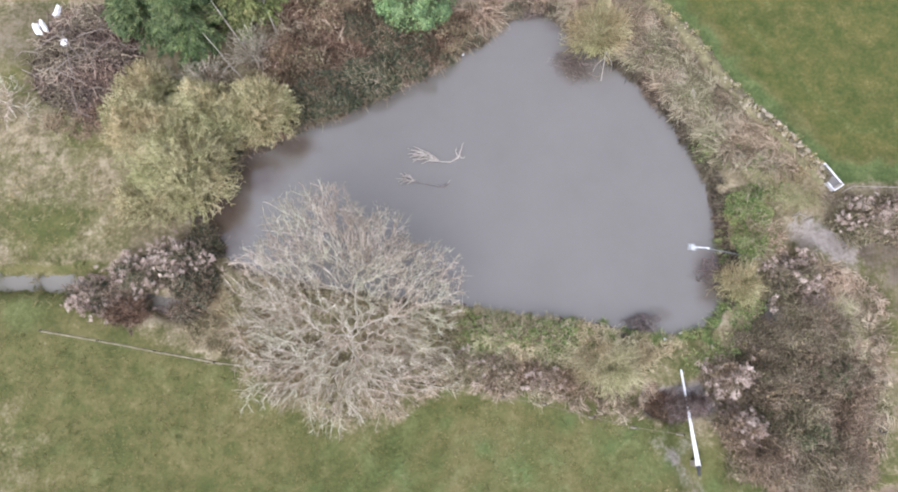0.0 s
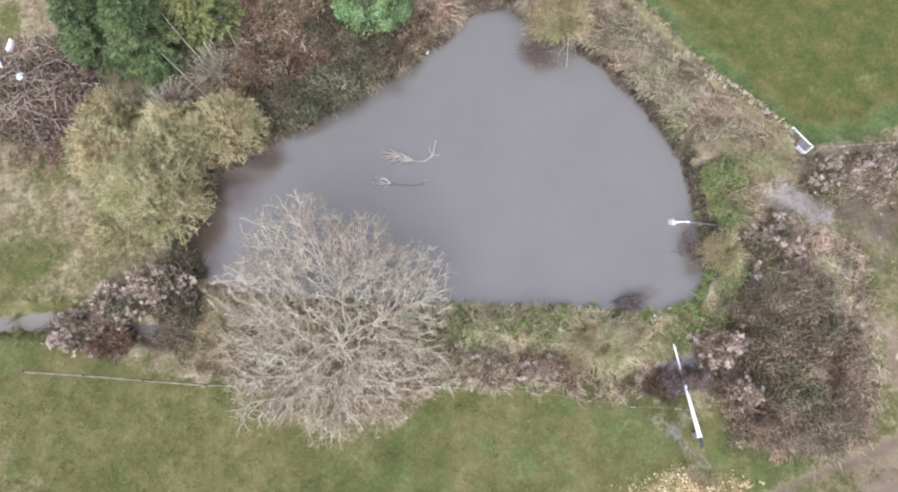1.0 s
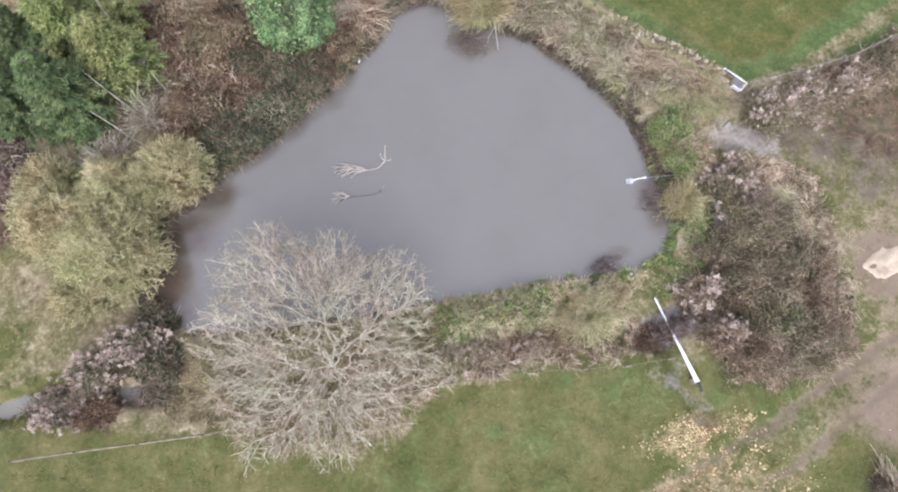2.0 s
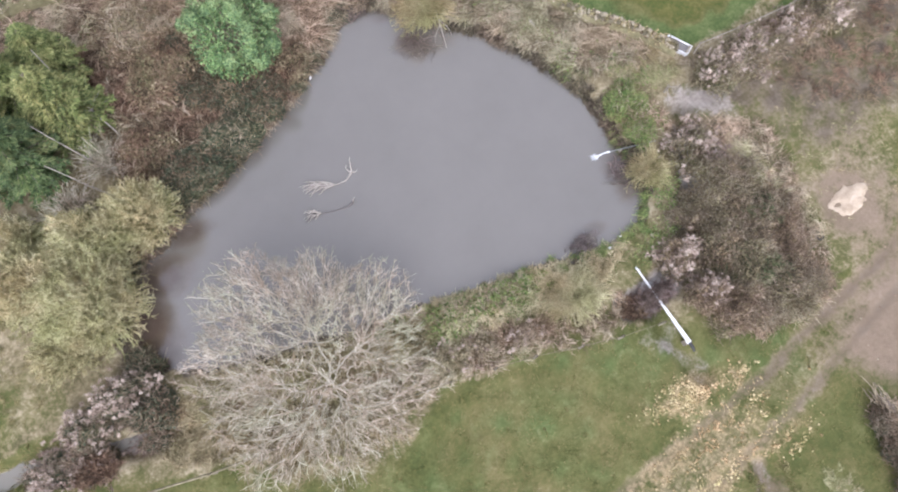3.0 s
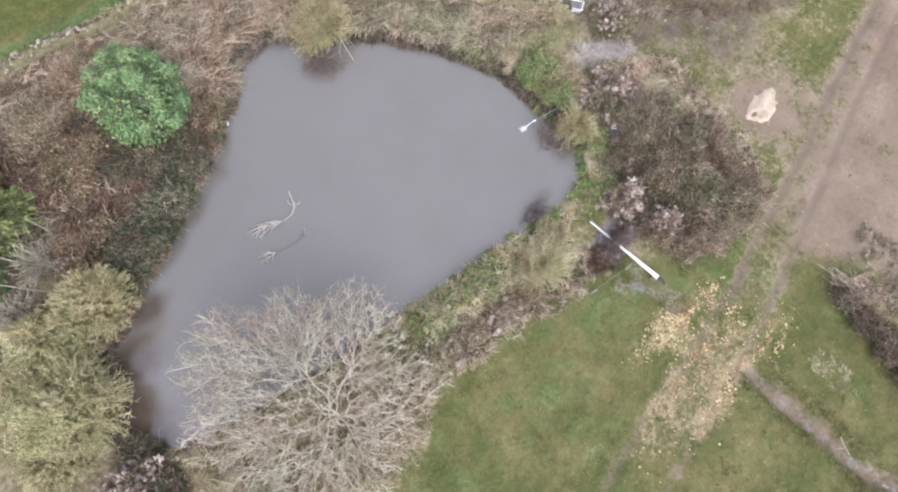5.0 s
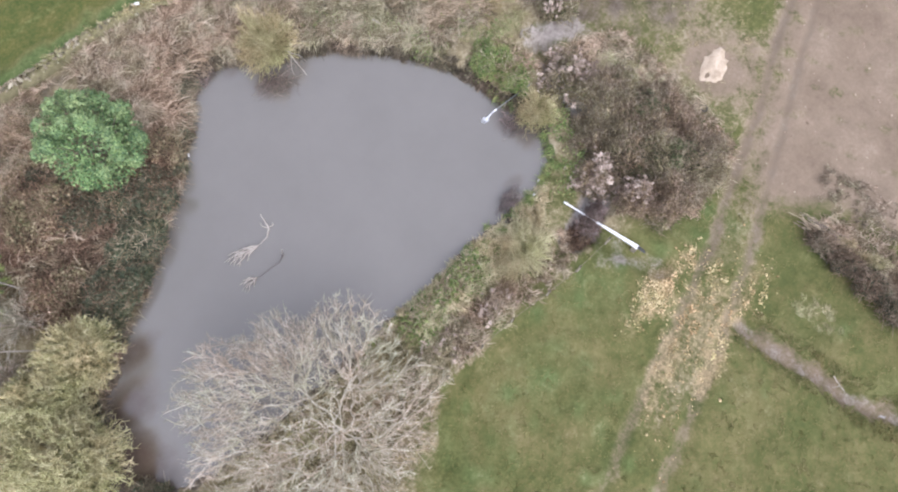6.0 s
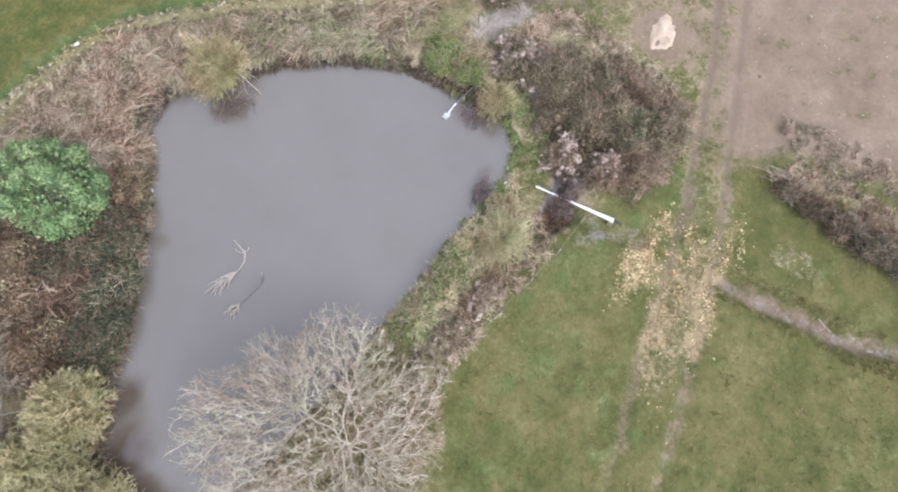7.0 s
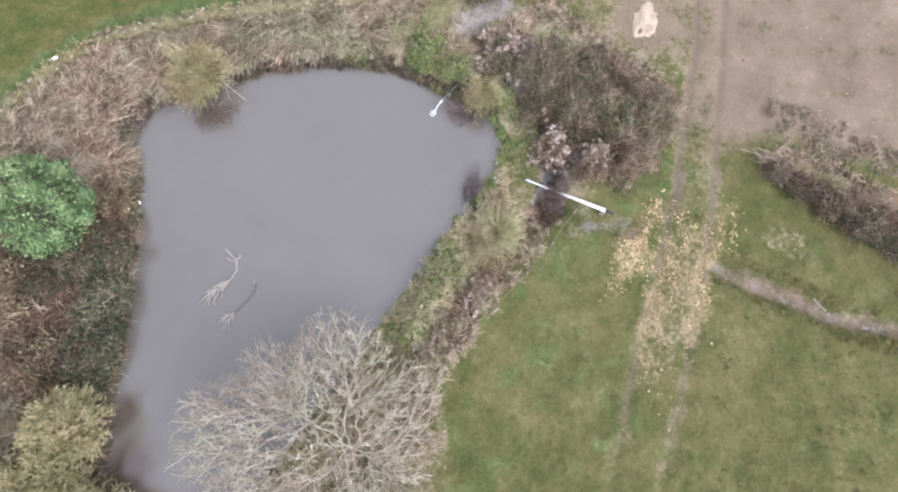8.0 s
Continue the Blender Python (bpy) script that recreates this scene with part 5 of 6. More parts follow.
# ---- made things ----
def box_bm(bm, size, at, turn=0.0, tilt=0.0, jitter=0.0, rng=None):
    """A box with eight corners, shaken a little."""
    m = Matrix.Translation(at) @ Matrix.Rotation(turn, 4, "Z") @ Matrix.Rotation(tilt, 4, "Y") @ Matrix.Diagonal((*size, 1))
    made = bmesh.ops.create_cube(bm, size=1, matrix=m)
    if jitter:
        for v in made["verts"]:
            v.co += Vector(rng.normal(size=3) * jitter)
    return made["verts"]


def trough():
    """A white tub with a broad rim, standing in the corner of the walls."""
    top = thing("water_trough", "white rectangular water trough beside the stone wall", "trough", at=(19.2, 11.55, land_at(19.2, 11.55)))
    top.rotation_euler, top.scale = (0, 0, math.atan2(-1.2, 0.75)), (0.86, 0.9, 0.7)
    bm = bmesh.new()
    outer, inner = [], []
    for w, h, z, store in ((0.84, 0.36, 0.55, outer), (0.77, 0.295, 0.55, inner)):
        store.append([bm.verts.new((sx * w, sy * h, z)) for sx, sy in ((-1, -1), (1, -1), (1, 1), (-1, 1))])
    foot = [bm.verts.new((sx * 0.72, sy * 0.27, 0)) for sx, sy in ((-1, -1), (1, -1), (1, 1), (-1, 1))]
    deep = [bm.verts.new((sx * 0.68, sy * 0.24, 0.12)) for sx, sy in ((-1, -1), (1, -1), (1, 1), (-1, 1))]
    o, i = outer[0], inner[0]
    for k in range(4):
        n = (k + 1) % 4
        bm.faces.new((o[k], o[n], i[n], i[k]))
        bm.faces.new((foot[k], foot[n], o[n], o[k]))
        bm.faces.new((i[k], i[n], deep[n], deep[k]))
    bm.faces.new(deep)
    bm.faces.new(foot[::-1])
    bmesh.ops.recalc_face_normals(bm, faces=bm.faces)
    bmesh.ops.bevel(bm, geom=[e for e in bm.edges], offset=0.025, segments=2, affect="EDGES")
    part("tub", bm, M_WHITE, top)
    bm = bmesh.new()
    bmesh.ops.create_grid(bm, x_segments=6, y_segments=3, size=1, matrix=Matrix.Translation((0, 0, 0.46)) @ Matrix.Diagonal((0.74, 0.28, 1, 1)))
    part("water", bm, M_TROUGH, top, "dark still water in the tub")
    bm = bmesh.new()
    box_bm(bm, (0.13, 0.56, 0.03), (0.7, 0, 0.565))
    part("valve_cover", bm, M_FENCE, top, "grey board over the valve")


M_TROUGH = water_mat("trough_water", (0.13, 0.115, 0.105), (0.2, 0.18, 0.165), 0.15)
trough()


def white_beam():
    top = thing("white_beam", "long white painted beam lying across the stream", "beam")
    a, b = Vector((10.82, 2.01, 0.52)), Vector((11.14, -2.27, 0.6))
    m = look(a, b)
    long = (b - a).length
    bm = bmesh.new()
    rings = []
    for s, w, h in ((0, 0.04, 0.04), (0.35, 0.045, 0.04), (0.7, 0.075, 0.045), (1.0, 0.105, 0.05)):
        rings.append([bm.verts.new(m @ Vector((sx * w, sy * h, -s * long))) for sx, sy in ((-1, -1), (1, -1), (1, 1), (-1, 1))])
    for r, q in zip(rings, rings[1:]):
        for k in range(4):
            bm.faces.new((r[k], r[(k + 1) % 4], q[(k + 1) % 4], q[k]))
    bm.faces.new(rings[0])
    bm.faces.new(rings[-1][::-1])
    bmesh.ops.recalc_face_normals(bm, faces=bm.faces)
    bmesh.ops.bevel(bm, geom=bm.edges[:], offset=0.012, segments=2, affect="EDGES")
    part("beam", bm, M_WHITE, top)
    end = b + (b - a).normalized() * 0.42
    part("end_sleeve", tubes("end_sleeve", [[tuple(b - (b - a).normalized() * 0.03), tuple(b.lerp(end, 0.5)), tuple(end + Vector((0, 0, -0.1)))]], [[0.085, 0.08, 0.06]], M_BLACK, 10), M_BLACK, top, "dark end of the beam")
    for p, n in ((a, "rest_block"), (b, "rest_block")):
        bm = bmesh.new()
        z = land_at(p.x, p.y)
        box_bm(bm, (0.3, 0.25, max(p.z - 0.05 - z + 0.1, 0.1)), (p.x, p.y + (0.1 if p is b else -0.1), (p.z - 0.05 + z - 0.1) / 2))
        part(n, bm, M_FENCE, top)


white_beam()


def outfall():
    top = thing("outfall_pipe", "grey outfall pipe pouring water into the pond", "pipe")
    part("pipe", tubes("pipe", [[(15.2, 7.3, 0.62), (14.3, 7.52, 0.56), (13.3, 7.78, 0.46), (12.75, 7.92, 0.4)]], [[0.03] * 4], M_PIPE, 10), M_PIPE, top)
    part("collar", tubes("collar", [[(12.86, 7.89, 0.41), (12.72, 7.93, 0.395)]], [[0.05, 0.05]], M_WHITE, 10), M_WHITE, top)
    bm = bmesh.new()
    box_bm(bm, (0.1, 0.1, 0.5), (13.45, 7.74, 0.18), 0.2)
    part("prop", bm, M_FENCE, top)
    rng = np.random.default_rng(301)
    jet = arcs(np.tile([[12.74, 7.93, 0.4]], (16, 1)) + rng.normal(size=(16, 3)) * 0.02, np.array([[12.2, 8.06, 0.02]]) + rng.normal(size=(16, 3)) * [0.07, 0.07, 0.0], np.full(16, 0.1), 5, rng, 0.008)
    part("water_jet", tubes("water_jet", jet.mean(0)[None], [[0.02, 0.026, 0.032, 0.04, 0.05]], M_FOAM, 9), M_FOAM, top, "white falling water")
    a = rng.uniform(0, 6.28, 90)
    s = rng.uniform(0.02, 0.16, 90)
    base = np.stack([12.14 + np.cos(a) * s, 8.07 + np.sin(a) * s * 0.8, np.full(90, 0.005)], 1)
    drops = arcs(base, base + np.stack([np.cos(a) * 0.09, np.sin(a) * 0.09, rng.uniform(0.01, 0.14, 90)], 1), np.full(90, 0.02), 3, rng, 0.01)
    part("splash", tubes("splash", drops, taper(90, 3, 0.013, 0.006, rng), M_FOAM, 4), M_FOAM, top, "white foam where the water falls")


outfall()


def branch_thing(name, label, strands, mat, category="branch", tip=0.4, fork_mat=None):
    """A branch built from a stem and its forks: each strand is (radius, points)."""
    top = thing(name, label, category)
    for k, (r, pts) in enumerate(strands):
        pts = np.array(pts, float)
        s = np.linspace(0, len(pts) - 1, 7)
        lo = np.minimum(s.astype(int), len(pts) - 2)
        path = pts[lo] + (pts[lo + 1] - pts[lo]) * (s - lo)[:, None]
        path[1:-1] += np.random.default_rng(k + 7).normal(size=path[1:-1].shape) * 0.02
        part("stem" if k == 0 else "fork", tubes("fork", path[None], np.linspace(r, r * tip, 7)[None], mat if k == 0 or not fork_mat else fork_mat, 6), mat, top)
    return top


def fork_fan(start, ends, radius):
    return [(radius * (0.6 + 0.4 * ((i * 7) % 5) / 4), [start, tuple((np.array(start) + e) / 2 + np.array([0, 0.06, 0.05])), e]) for i, e in enumerate(ends)]


M_DRIFT = surface_mat("wet_dead_wood", [(0.3, (0.06, 0.05, 0.048)), (0.7, (0.24, 0.21, 0.2))], 8, 0.7, 0.4)
branch_thing("fallen_branch", "bleached dead branch lying half sunk in the pond",
             [(0.055, [(0.45, 12.95, 0.02), (0.0, 12.65, 0.06), (-0.6, 12.72, 0.1)])]
             + fork_fan((-0.6, 12.72, 0.1), [(-1.7, 13.45, 0.08), (-2.0, 13.15, 0.05), (-1.95, 12.85, 0.03), (-1.5, 12.6, 0.02), (-1.35, 13.3, 0.1), (-1.75, 13.3, 0.14)], 0.055)
             + fork_fan((-1.2, 13.05, 0.08), [(-2.15, 13.3, 0.04), (-1.9, 13.55, 0.05), (-2.1, 12.95, 0.02), (-2.2, 13.1, 0.06), (-1.8, 13.2, 0.1), (-2.25, 13.45, 0.03), (-1.95, 12.7, 0.02)], 0.045)
             + [(0.05, [(0.42, 12.9, 0.0), (0.55, 13.2, 0.18), (0.72, 13.65, 0.32)]), (0.035, [(0.5, 13.0, 0.05), (0.3, 13.15, 0.2), (0.35, 13.4, 0.25)]), (0.03, [(0.5, 13.0, 0.04), (0.72, 12.85, 0.12), (0.8, 12.95, 0.16)])], M_DEADWOOD)
branch_thing("fallen_branch", "grey dead branch lying in the pond with a broken stub",
             [(0.05, [(-0.1, 11.42, 0.16), (-0.5, 11.33, 0.03), (-1.2, 11.45, 0.025), (-1.9, 11.66, 0.06)])]
             + fork_fan((-1.8, 11.63, 0.06), [(-2.75, 11.7, 0.12), (-2.6, 11.95, 0.2), (-2.35, 12.05, 0.1), (-2.6, 11.45, 0.05), (-2.2, 11.4, 0.06), (-2.5, 11.85, 0.12), (-2.7, 11.55, 0.1), (-2.3, 11.9, 0.18)], 0.045)
             + [(0.045, [(-0.12, 11.42, 0.02), (-0.08, 11.48, 0.18), (0.05, 11.55, 0.25)])], M_DRIFT, fork_mat=M_DEADWOOD)
branch_thing("leaning_branch", "pale dead branch dipping from the golden willow into the water",
             [(0.05, [(8.5, 19.4, 0.7), (8.4, 18.5, 0.4), (8.2, 17.4, 0.0)]), (0.03, [(8.45, 19.0, 0.55), (8.75, 18.4, 0.3), (8.8, 18.0, 0.0)]), (0.025, [(8.4, 18.6, 0.42), (7.9, 18.2, 0.2), (7.8, 17.95, 0.0)])], M_DEADWOOD)
branch_thing("dead_pole", "bare dead trunk leaning out of the conifers",
             [(0.045, [(-9.3, 19.8, 0.4), (-10.0, 21.4, 2.4), (-10.6, 23.4, 4.4)])] + fork_fan((-9.8, 21.0, 1.9), [(-9.0, 21.6, 2.3), (-10.6, 20.9, 2.5), (-9.3, 22.1, 2.9)], 0.022), M_DEADWOOD, "tree")
branch_thing("dead_pole", "bare pale trunk with side branches leaning out of the conifers",
             [(0.045, [(-10.2, 18.1, 0.4), (-11.3, 19.2, 2.2), (-12.1, 20.2, 3.8)])] + fork_fan((-10.9, 18.8, 1.5), [(-10.1, 19.6, 2.0), (-10.9, 17.9, 2.1), (-9.7, 18.9, 1.6)], 0.025), M_DEADWOOD, "tree")
branch_thing("dead_pole", "thin bare trunk beside the willows",
             [(0.035, [(-10.7, 16.9, 0.4), (-11.8, 17.9, 2.0), (-12.8, 18.9, 3.4)])] + fork_fan((-11.4, 17.5, 1.5), [(-10.6, 18.1, 1.9), (-11.6, 16.8, 1.9)], 0.02), M_DEADWOOD, "tree")
branch_thing("driftwood", "pale log lying in the dead reeds on the bank", [(0.08, [(12.85, 16.55, 0.62), (12.9, 16.2, 0.66), (12.95, 15.75, 0.6)])], M_DEADWOOD, "log", 0.8)
branch_thing("driftwood", "pale stick lying at the ditch's edge", [(0.028, [(11.75, -13.0, 0.42), (11.6, -13.4, 0.38), (11.45, -13.8, 0.34)]), (0.018, [(11.6, -13.4, 0.4), (11.4, -13.35, 0.42), (11.2, -13.2, 0.42)])], M_DEADWOOD, "log", 0.6)


M_LOP = surface_mat("cut_wood", [(0.3, (0.13, 0.1, 0.08)), (0.7, (0.36, 0.3, 0.25))], 6, 0.9, 0.5)


def brush_heap():
    """Cut branches thrown on a heap."""
    rng = np.random.default_rng(311)
    top = thing("brush_heap", "heap of cut dark branches and garden waste", "brush heap")
    n = 900
    a, s = rng.uniform(0, 6.28, n), np.sqrt(rng.uniform(0, 1, n))
    c = np.stack([-19.8 + np.cos(a) * s * 2.7, 18.7 + np.sin(a) * s * 3.1, 0.4 + (1 - s**2) * 1.0 * rng.uniform(0.1, 1, n)], 1)
    turn = rng.uniform(0, 6.28, n)
    d = np.stack([np.cos(turn), np.sin(turn), rng.uniform(-0.15, 0.25, n)], 1) * rng.uniform(0.3, 1.1, (n, 1))
    p = arcs(c - d, c + d, rng.uniform(-0.05, 0.25, n), 5, rng, 0.06)
    p[..., 2] = np.maximum(p[..., 2], 0.42)
    part("lop_and_top", tubes("lop_and_top", p, taper(n, 5, 0.028, 0.01, rng), M_HEAPTWIG, 4), M_HEAPTWIG, top)
    for k in range(16):
        a, s = rng.uniform(0, 6.28), rng.uniform(0, 1) ** 0.5
        x, y, t, r = -19.8 + math.cos(a) * s * 2.6, 18.2 + math.sin(a) * s * 2.3, rng.uniform(0, 6.28), rng.uniform(0.5, 1.3)
        z = 0.6 + (1 - s * s) * 1.0
        pts = np.array([[(x - math.cos(t) * r, y - math.sin(t) * r, z - 0.1), (x, y, z + 0.15), (x + math.cos(t) * r, y + math.sin(t) * r, z - 0.05), (x + math.cos(t + 0.4) * r * 1.5, y + math.sin(t + 0.4) * r * 1.5, z - 0.15)]])
        part("branch", tubes("branch", pts, [[0.036, 0.032, 0.024, 0.014]], M_LOP, 5), M_LOP, top)
    k = 9000
    a, s = rng.uniform(0, 6.28, k), np.sqrt(rng.uniform(0, 1, k))
    q = np.stack([-19.5 + np.cos(a) * s * 2.9, 18.4 + np.sin(a) * s * 3.3, 0.45 + (1 - s**2) * 0.8 * rng.uniform(0.2, 1, k)], 1)
    part("litter_layer", leaves("litter_layer", q, rng.normal(size=(k, 3)), 0.16, 0.05, M_HEAP, rng), M_HEAP, top)


M_HEAP = strands_mat("heap_litter", [(0.2, (0.06, 0.045, 0.037)), (0.5, (0.17, 0.13, 0.105)), (0.8, (0.36, 0.29, 0.23))], 0.9)
M_HEAPTWIG = strands_mat("heap_twigs", [(0.2, (0.085, 0.06, 0.047)), (0.5, (0.26, 0.2, 0.155)), (0.8, (0.52, 0.43, 0.33))], 0.9)
brush_heap()


def sack(x, y, z, w, d, turn, seed, name="plastic_sack", label="crumpled white plastic sack on the brush heap", group="litter on the heap"):
    """A crumpled plastic sack or sheet."""
    rng = np.random.default_rng(seed)
    top = thing(name, label, "sack" if name == "plastic_sack" else "litter", group)
    bm = bmesh.new()
    bmesh.ops.create_icosphere(bm, subdivisions=3, radius=1)
    for v in bm.verts:
        f = 1 + 0.5 * noise.noise(v.co * 1.7 + Vector((seed, 0, 0))) + 0.2 * noise.noise(v.co * 5)
        v.co = Vector((max(-1, min(1, v.co.x * 1.35)) * w * f, max(-1, min(1, v.co.y * 1.35)) * d * f, v.co.z * 0.12 * f))
    bmesh.ops.transform(bm, matrix=Matrix.Translation((x, y, z)) @ Matrix.Rotation(turn, 4, "Z") @ Matrix.Rotation(0.25, 4, "X"), verts=bm.verts)
    part("sack", bm, M_SACK, top)


M_SACK = surface_mat("white_plastic", [(0.3, (0.66, 0.65, 0.64)), (0.7, (0.86, 0.86, 0.86))], 6, 0.4, 0.3)
sack(-21.5, 21.3, 0.75, 0.13, 0.29, -0.5, 3)
sack(-22.4, 20.2, 0.75, 0.15, 0.3, 0.5, 5)
sack(-22.05, 20.35, 0.78, 0.11, 0.32, 0.55, 8)
sack(-20.45, 19.05, 1.2, 0.18, 0.16, 0.4, 11)
sack(5.3, 27.05, 1.05, 0.13, 0.06, -0.3, 14, "plastic_scrap", "white plastic scrap caught on the stone wall", "scraps")
sack(11.1, 3.75, 0.14, 0.058, 0.039, 0.4, 15, "plastic_scrap", "small white scrap at the water's edge", "scraps")
sack(10.25, 3.45, 0.36, 0.046, 0.033, 1.1, 16, "plastic_scrap", "small white scrap at the water's edge", "scraps")
sack(0.75, 18.95, 0.14, 0.065, 0.033, 0.9, 17, "plastic_scrap", "small white scrap at the water's edge", "scraps")


M_RAIL = surface_mat("mossy_rail", [(0.3, (0.09, 0.078, 0.045)), (0.5, (0.185, 0.158, 0.1)), (0.75, (0.33, 0.285, 0.2))], 3, 0.95, 0.5)


def fence():
    """A low timber fence along the meadow's edge: posts with one rail, going over to wire beside the stream."""
    top = thing("field_fence", "weathered post and rail fence along the meadow's edge", "fence")
    line = np.array([(-19.0, 3.75), (-16.3, 3.3), (-13.6, 2.8), (-10.8, 2.3), (-8, 2.0), (-5.2, 1.75), (-2.4, 1.45), (0.3, 1.1), (2.4, 0.75), (4.3, 0.4), (6.4, -0.15), (8.3, -0.6), (10.5, -0.9)])
    for k, (x, y) in enumerate(line):
        z = land_at(x, y)
        part("post", tubes("post", [[(x, y, z - 0.2), (x, y, z + 0.5), (x + 0.01, y, z + 0.95)]], [[0.06, 0.055, 0.05]], M_FENCE, 8), M_FENCE, top)
    for k, (a, b) in enumerate(zip(line, line[1:])):
        za, zb = land_at(*a) + 0.8, land_at(*b) + 0.8
        wide = 0.052 if k < 7 else 0.016
        mid = (a + b) / 2
        part("rail" if k < 7 else "wire", tubes("rail", [[(*a, za), (*mid, (za + zb) / 2 - 0.03), (*b, zb)]], [[wide] * 3], M_RAIL, 6), M_RAIL, top)
    top2 = thing("field_fence", "thin wire fence at the edge of the mown field", "fence")
    line = np.array([(19.9, 10.85), (22.7, 10.75), (25.6, 10.75), (28.6, 11.2), (32, 12.2), (36, 13.4)])
    for x, y in line:
        z = land_at(x, y)
        part("post", tubes("post", [[(x, y, z - 0.2), (x, y, z + 0.5), (x, y, z + 1.0)]], [[0.05, 0.05, 0.045]], M_FENCE, 8), M_FENCE, top2)
    for a, b in zip(line, line[1:]):
        for h, wide in ((0.9, 0.035), (0.5, 0.012)):
            part("wire", tubes("wire", [[(*a, land_at(*a) + h), (*b, land_at(*b) + h)]], [[wide] * 2], M_FENCE, 5), M_FENCE, top2)


fence()


def pool_rail():
    top = thing("timber_barrier", "small weathered timber barrier at the stream pool", "barrier")
    for x, y in ((17.2, 9.55), (17.75, 9.3)):
        z = land_at(x, y)
        part("post", tubes("post", [[(x, y, z - 0.2), (x, y, z + 0.7)]], [[0.06, 0.05]], M_FENCE, 7), M_FENCE, top)
    part("rail", tubes("rail", [[(17.15, 9.57, 0.95), (17.8, 9.28, 0.98)]], [[0.035, 0.03]], M_FENCE, 7), M_FENCE, top)
    part("brace", tubes("brace", [[(17.2, 9.5, 0.9), (16.9, 8.75, 0.5)]], [[0.03, 0.03]], M_FENCE, 7), M_FENCE, top)


pool_rail()


def tyre(x, y):
    top = thing("old_tyre", "small dark tyre lying in the grass", "tyre")
    z = land_at(x, y) + 0.09
    bm = bmesh.new()
    for i in range(24):
        for j in range(10):
            a, b = i * 2 * math.pi / 24, j * 2 * math.pi / 10
            bm.verts.new((x + (0.17 + 0.05 * math.cos(b)) * math.cos(a), y + (0.17 + 0.05 * math.cos(b)) * math.sin(a), z - 0.03 + 0.05 * math.sin(b)))
    bm.verts.ensure_lookup_table()
    for i in range(24):
        for j in range(10):
            i2, j2 = (i + 1) % 24, (j + 1) % 10
            bm.faces.new([bm.verts[q] for q in (i * 10 + j, i2 * 10 + j, i2 * 10 + j2, i * 10 + j2)])
    part("tyre", bm, M_BLACK, top)


tyre(19.8, -0.7)


def rope():
    pts = np.array([(13.55, 5.9, 0.02), (13.4, 5.2, 0.02), (12.9, 4.75, 0.02), (12.3, 4.4, 0.02), (11.6, 3.95, 0.03), (11.0, 3.75, 0.06), (10.4, 3.4, 0.35)])
    tagged(part("rope", tubes("rope", pts[None], np.full((1, 7), 0.011), M_PIPE, 6), M_PIPE), "pale rope floating along the pond's edge", "rope")


rope()


def sand_patch():
    """A spread of pale sand with a dug hollow at one end."""
    n_r, n_a = 14, 44
    verts, faces = [], []
    for i in range(n_r + 1):
        for j in range(n_a):
            a, s = j * 2 * math.pi / n_a, (i + 0.01) / n_r
            wob = 1 + 0.05 * math.sin(3 * a + 1) + 0.22 * noise.noise((2.2 * math.cos(a), 2.2 * math.sin(a), 3.0)) + 0.18 * noise.noise((6 * math.cos(a), 6 * math.sin(a), 1.0)) - 0.08 * math.exp(-(((a - 3.5) / 0.35) ** 2))
            u, v = math.cos(a) * s * 1.22 * wob, math.sin(a) * s * 0.68 * wob
            x, y = 22.3 + u * 0.98 - v * 0.2, 0.22 + u * 0.2 + v * 0.98
            pit = math.exp(-(((u + 0.72) / 0.28) ** 2 + ((v - 0.14) / 0.24) ** 2))
            z = land_at(x, y) + 0.12 * (1 - s**2) - 0.03 * (s > 0.98) + 0.05 * noise.noise((x * 3, y * 3, 0)) * (1 - s) - 0.3 * pit * (1 - s) + 0.005
            verts.append((x, y, z))
    for i in range(n_r):
        for j in range(n_a):
            faces.append((i * n_a + j, (i + 1) * n_a + j, (i + 1) * n_a + (j + 1) % n_a, i * n_a + (j + 1) % n_a))
    tagged(part("sand_patch", mesh_of("sand_patch", verts, faces[n_a:] + faces[:n_a], M_SAND, True), M_SAND), "spread heap of pale sand with a dug hollow", "sand")


sand_patch()


def rock_mesh(name, seed, mat, flat=0.6):
    rng = np.random.default_rng(seed)
    bm = bmesh.new()
    bmesh.ops.create_icosphere(bm, subdivisions=1, radius=0.5)
    for v in bm.verts:
        v.co = Vector((v.co.x, v.co.y * 0.8, v.co.z * flat)) * rng.uniform(0.8, 1.2)
    me = bpy.data.meshes.new(name)
    bm.to_mesh(me)
    bm.free()
    me.materials.append(mat)
    return me


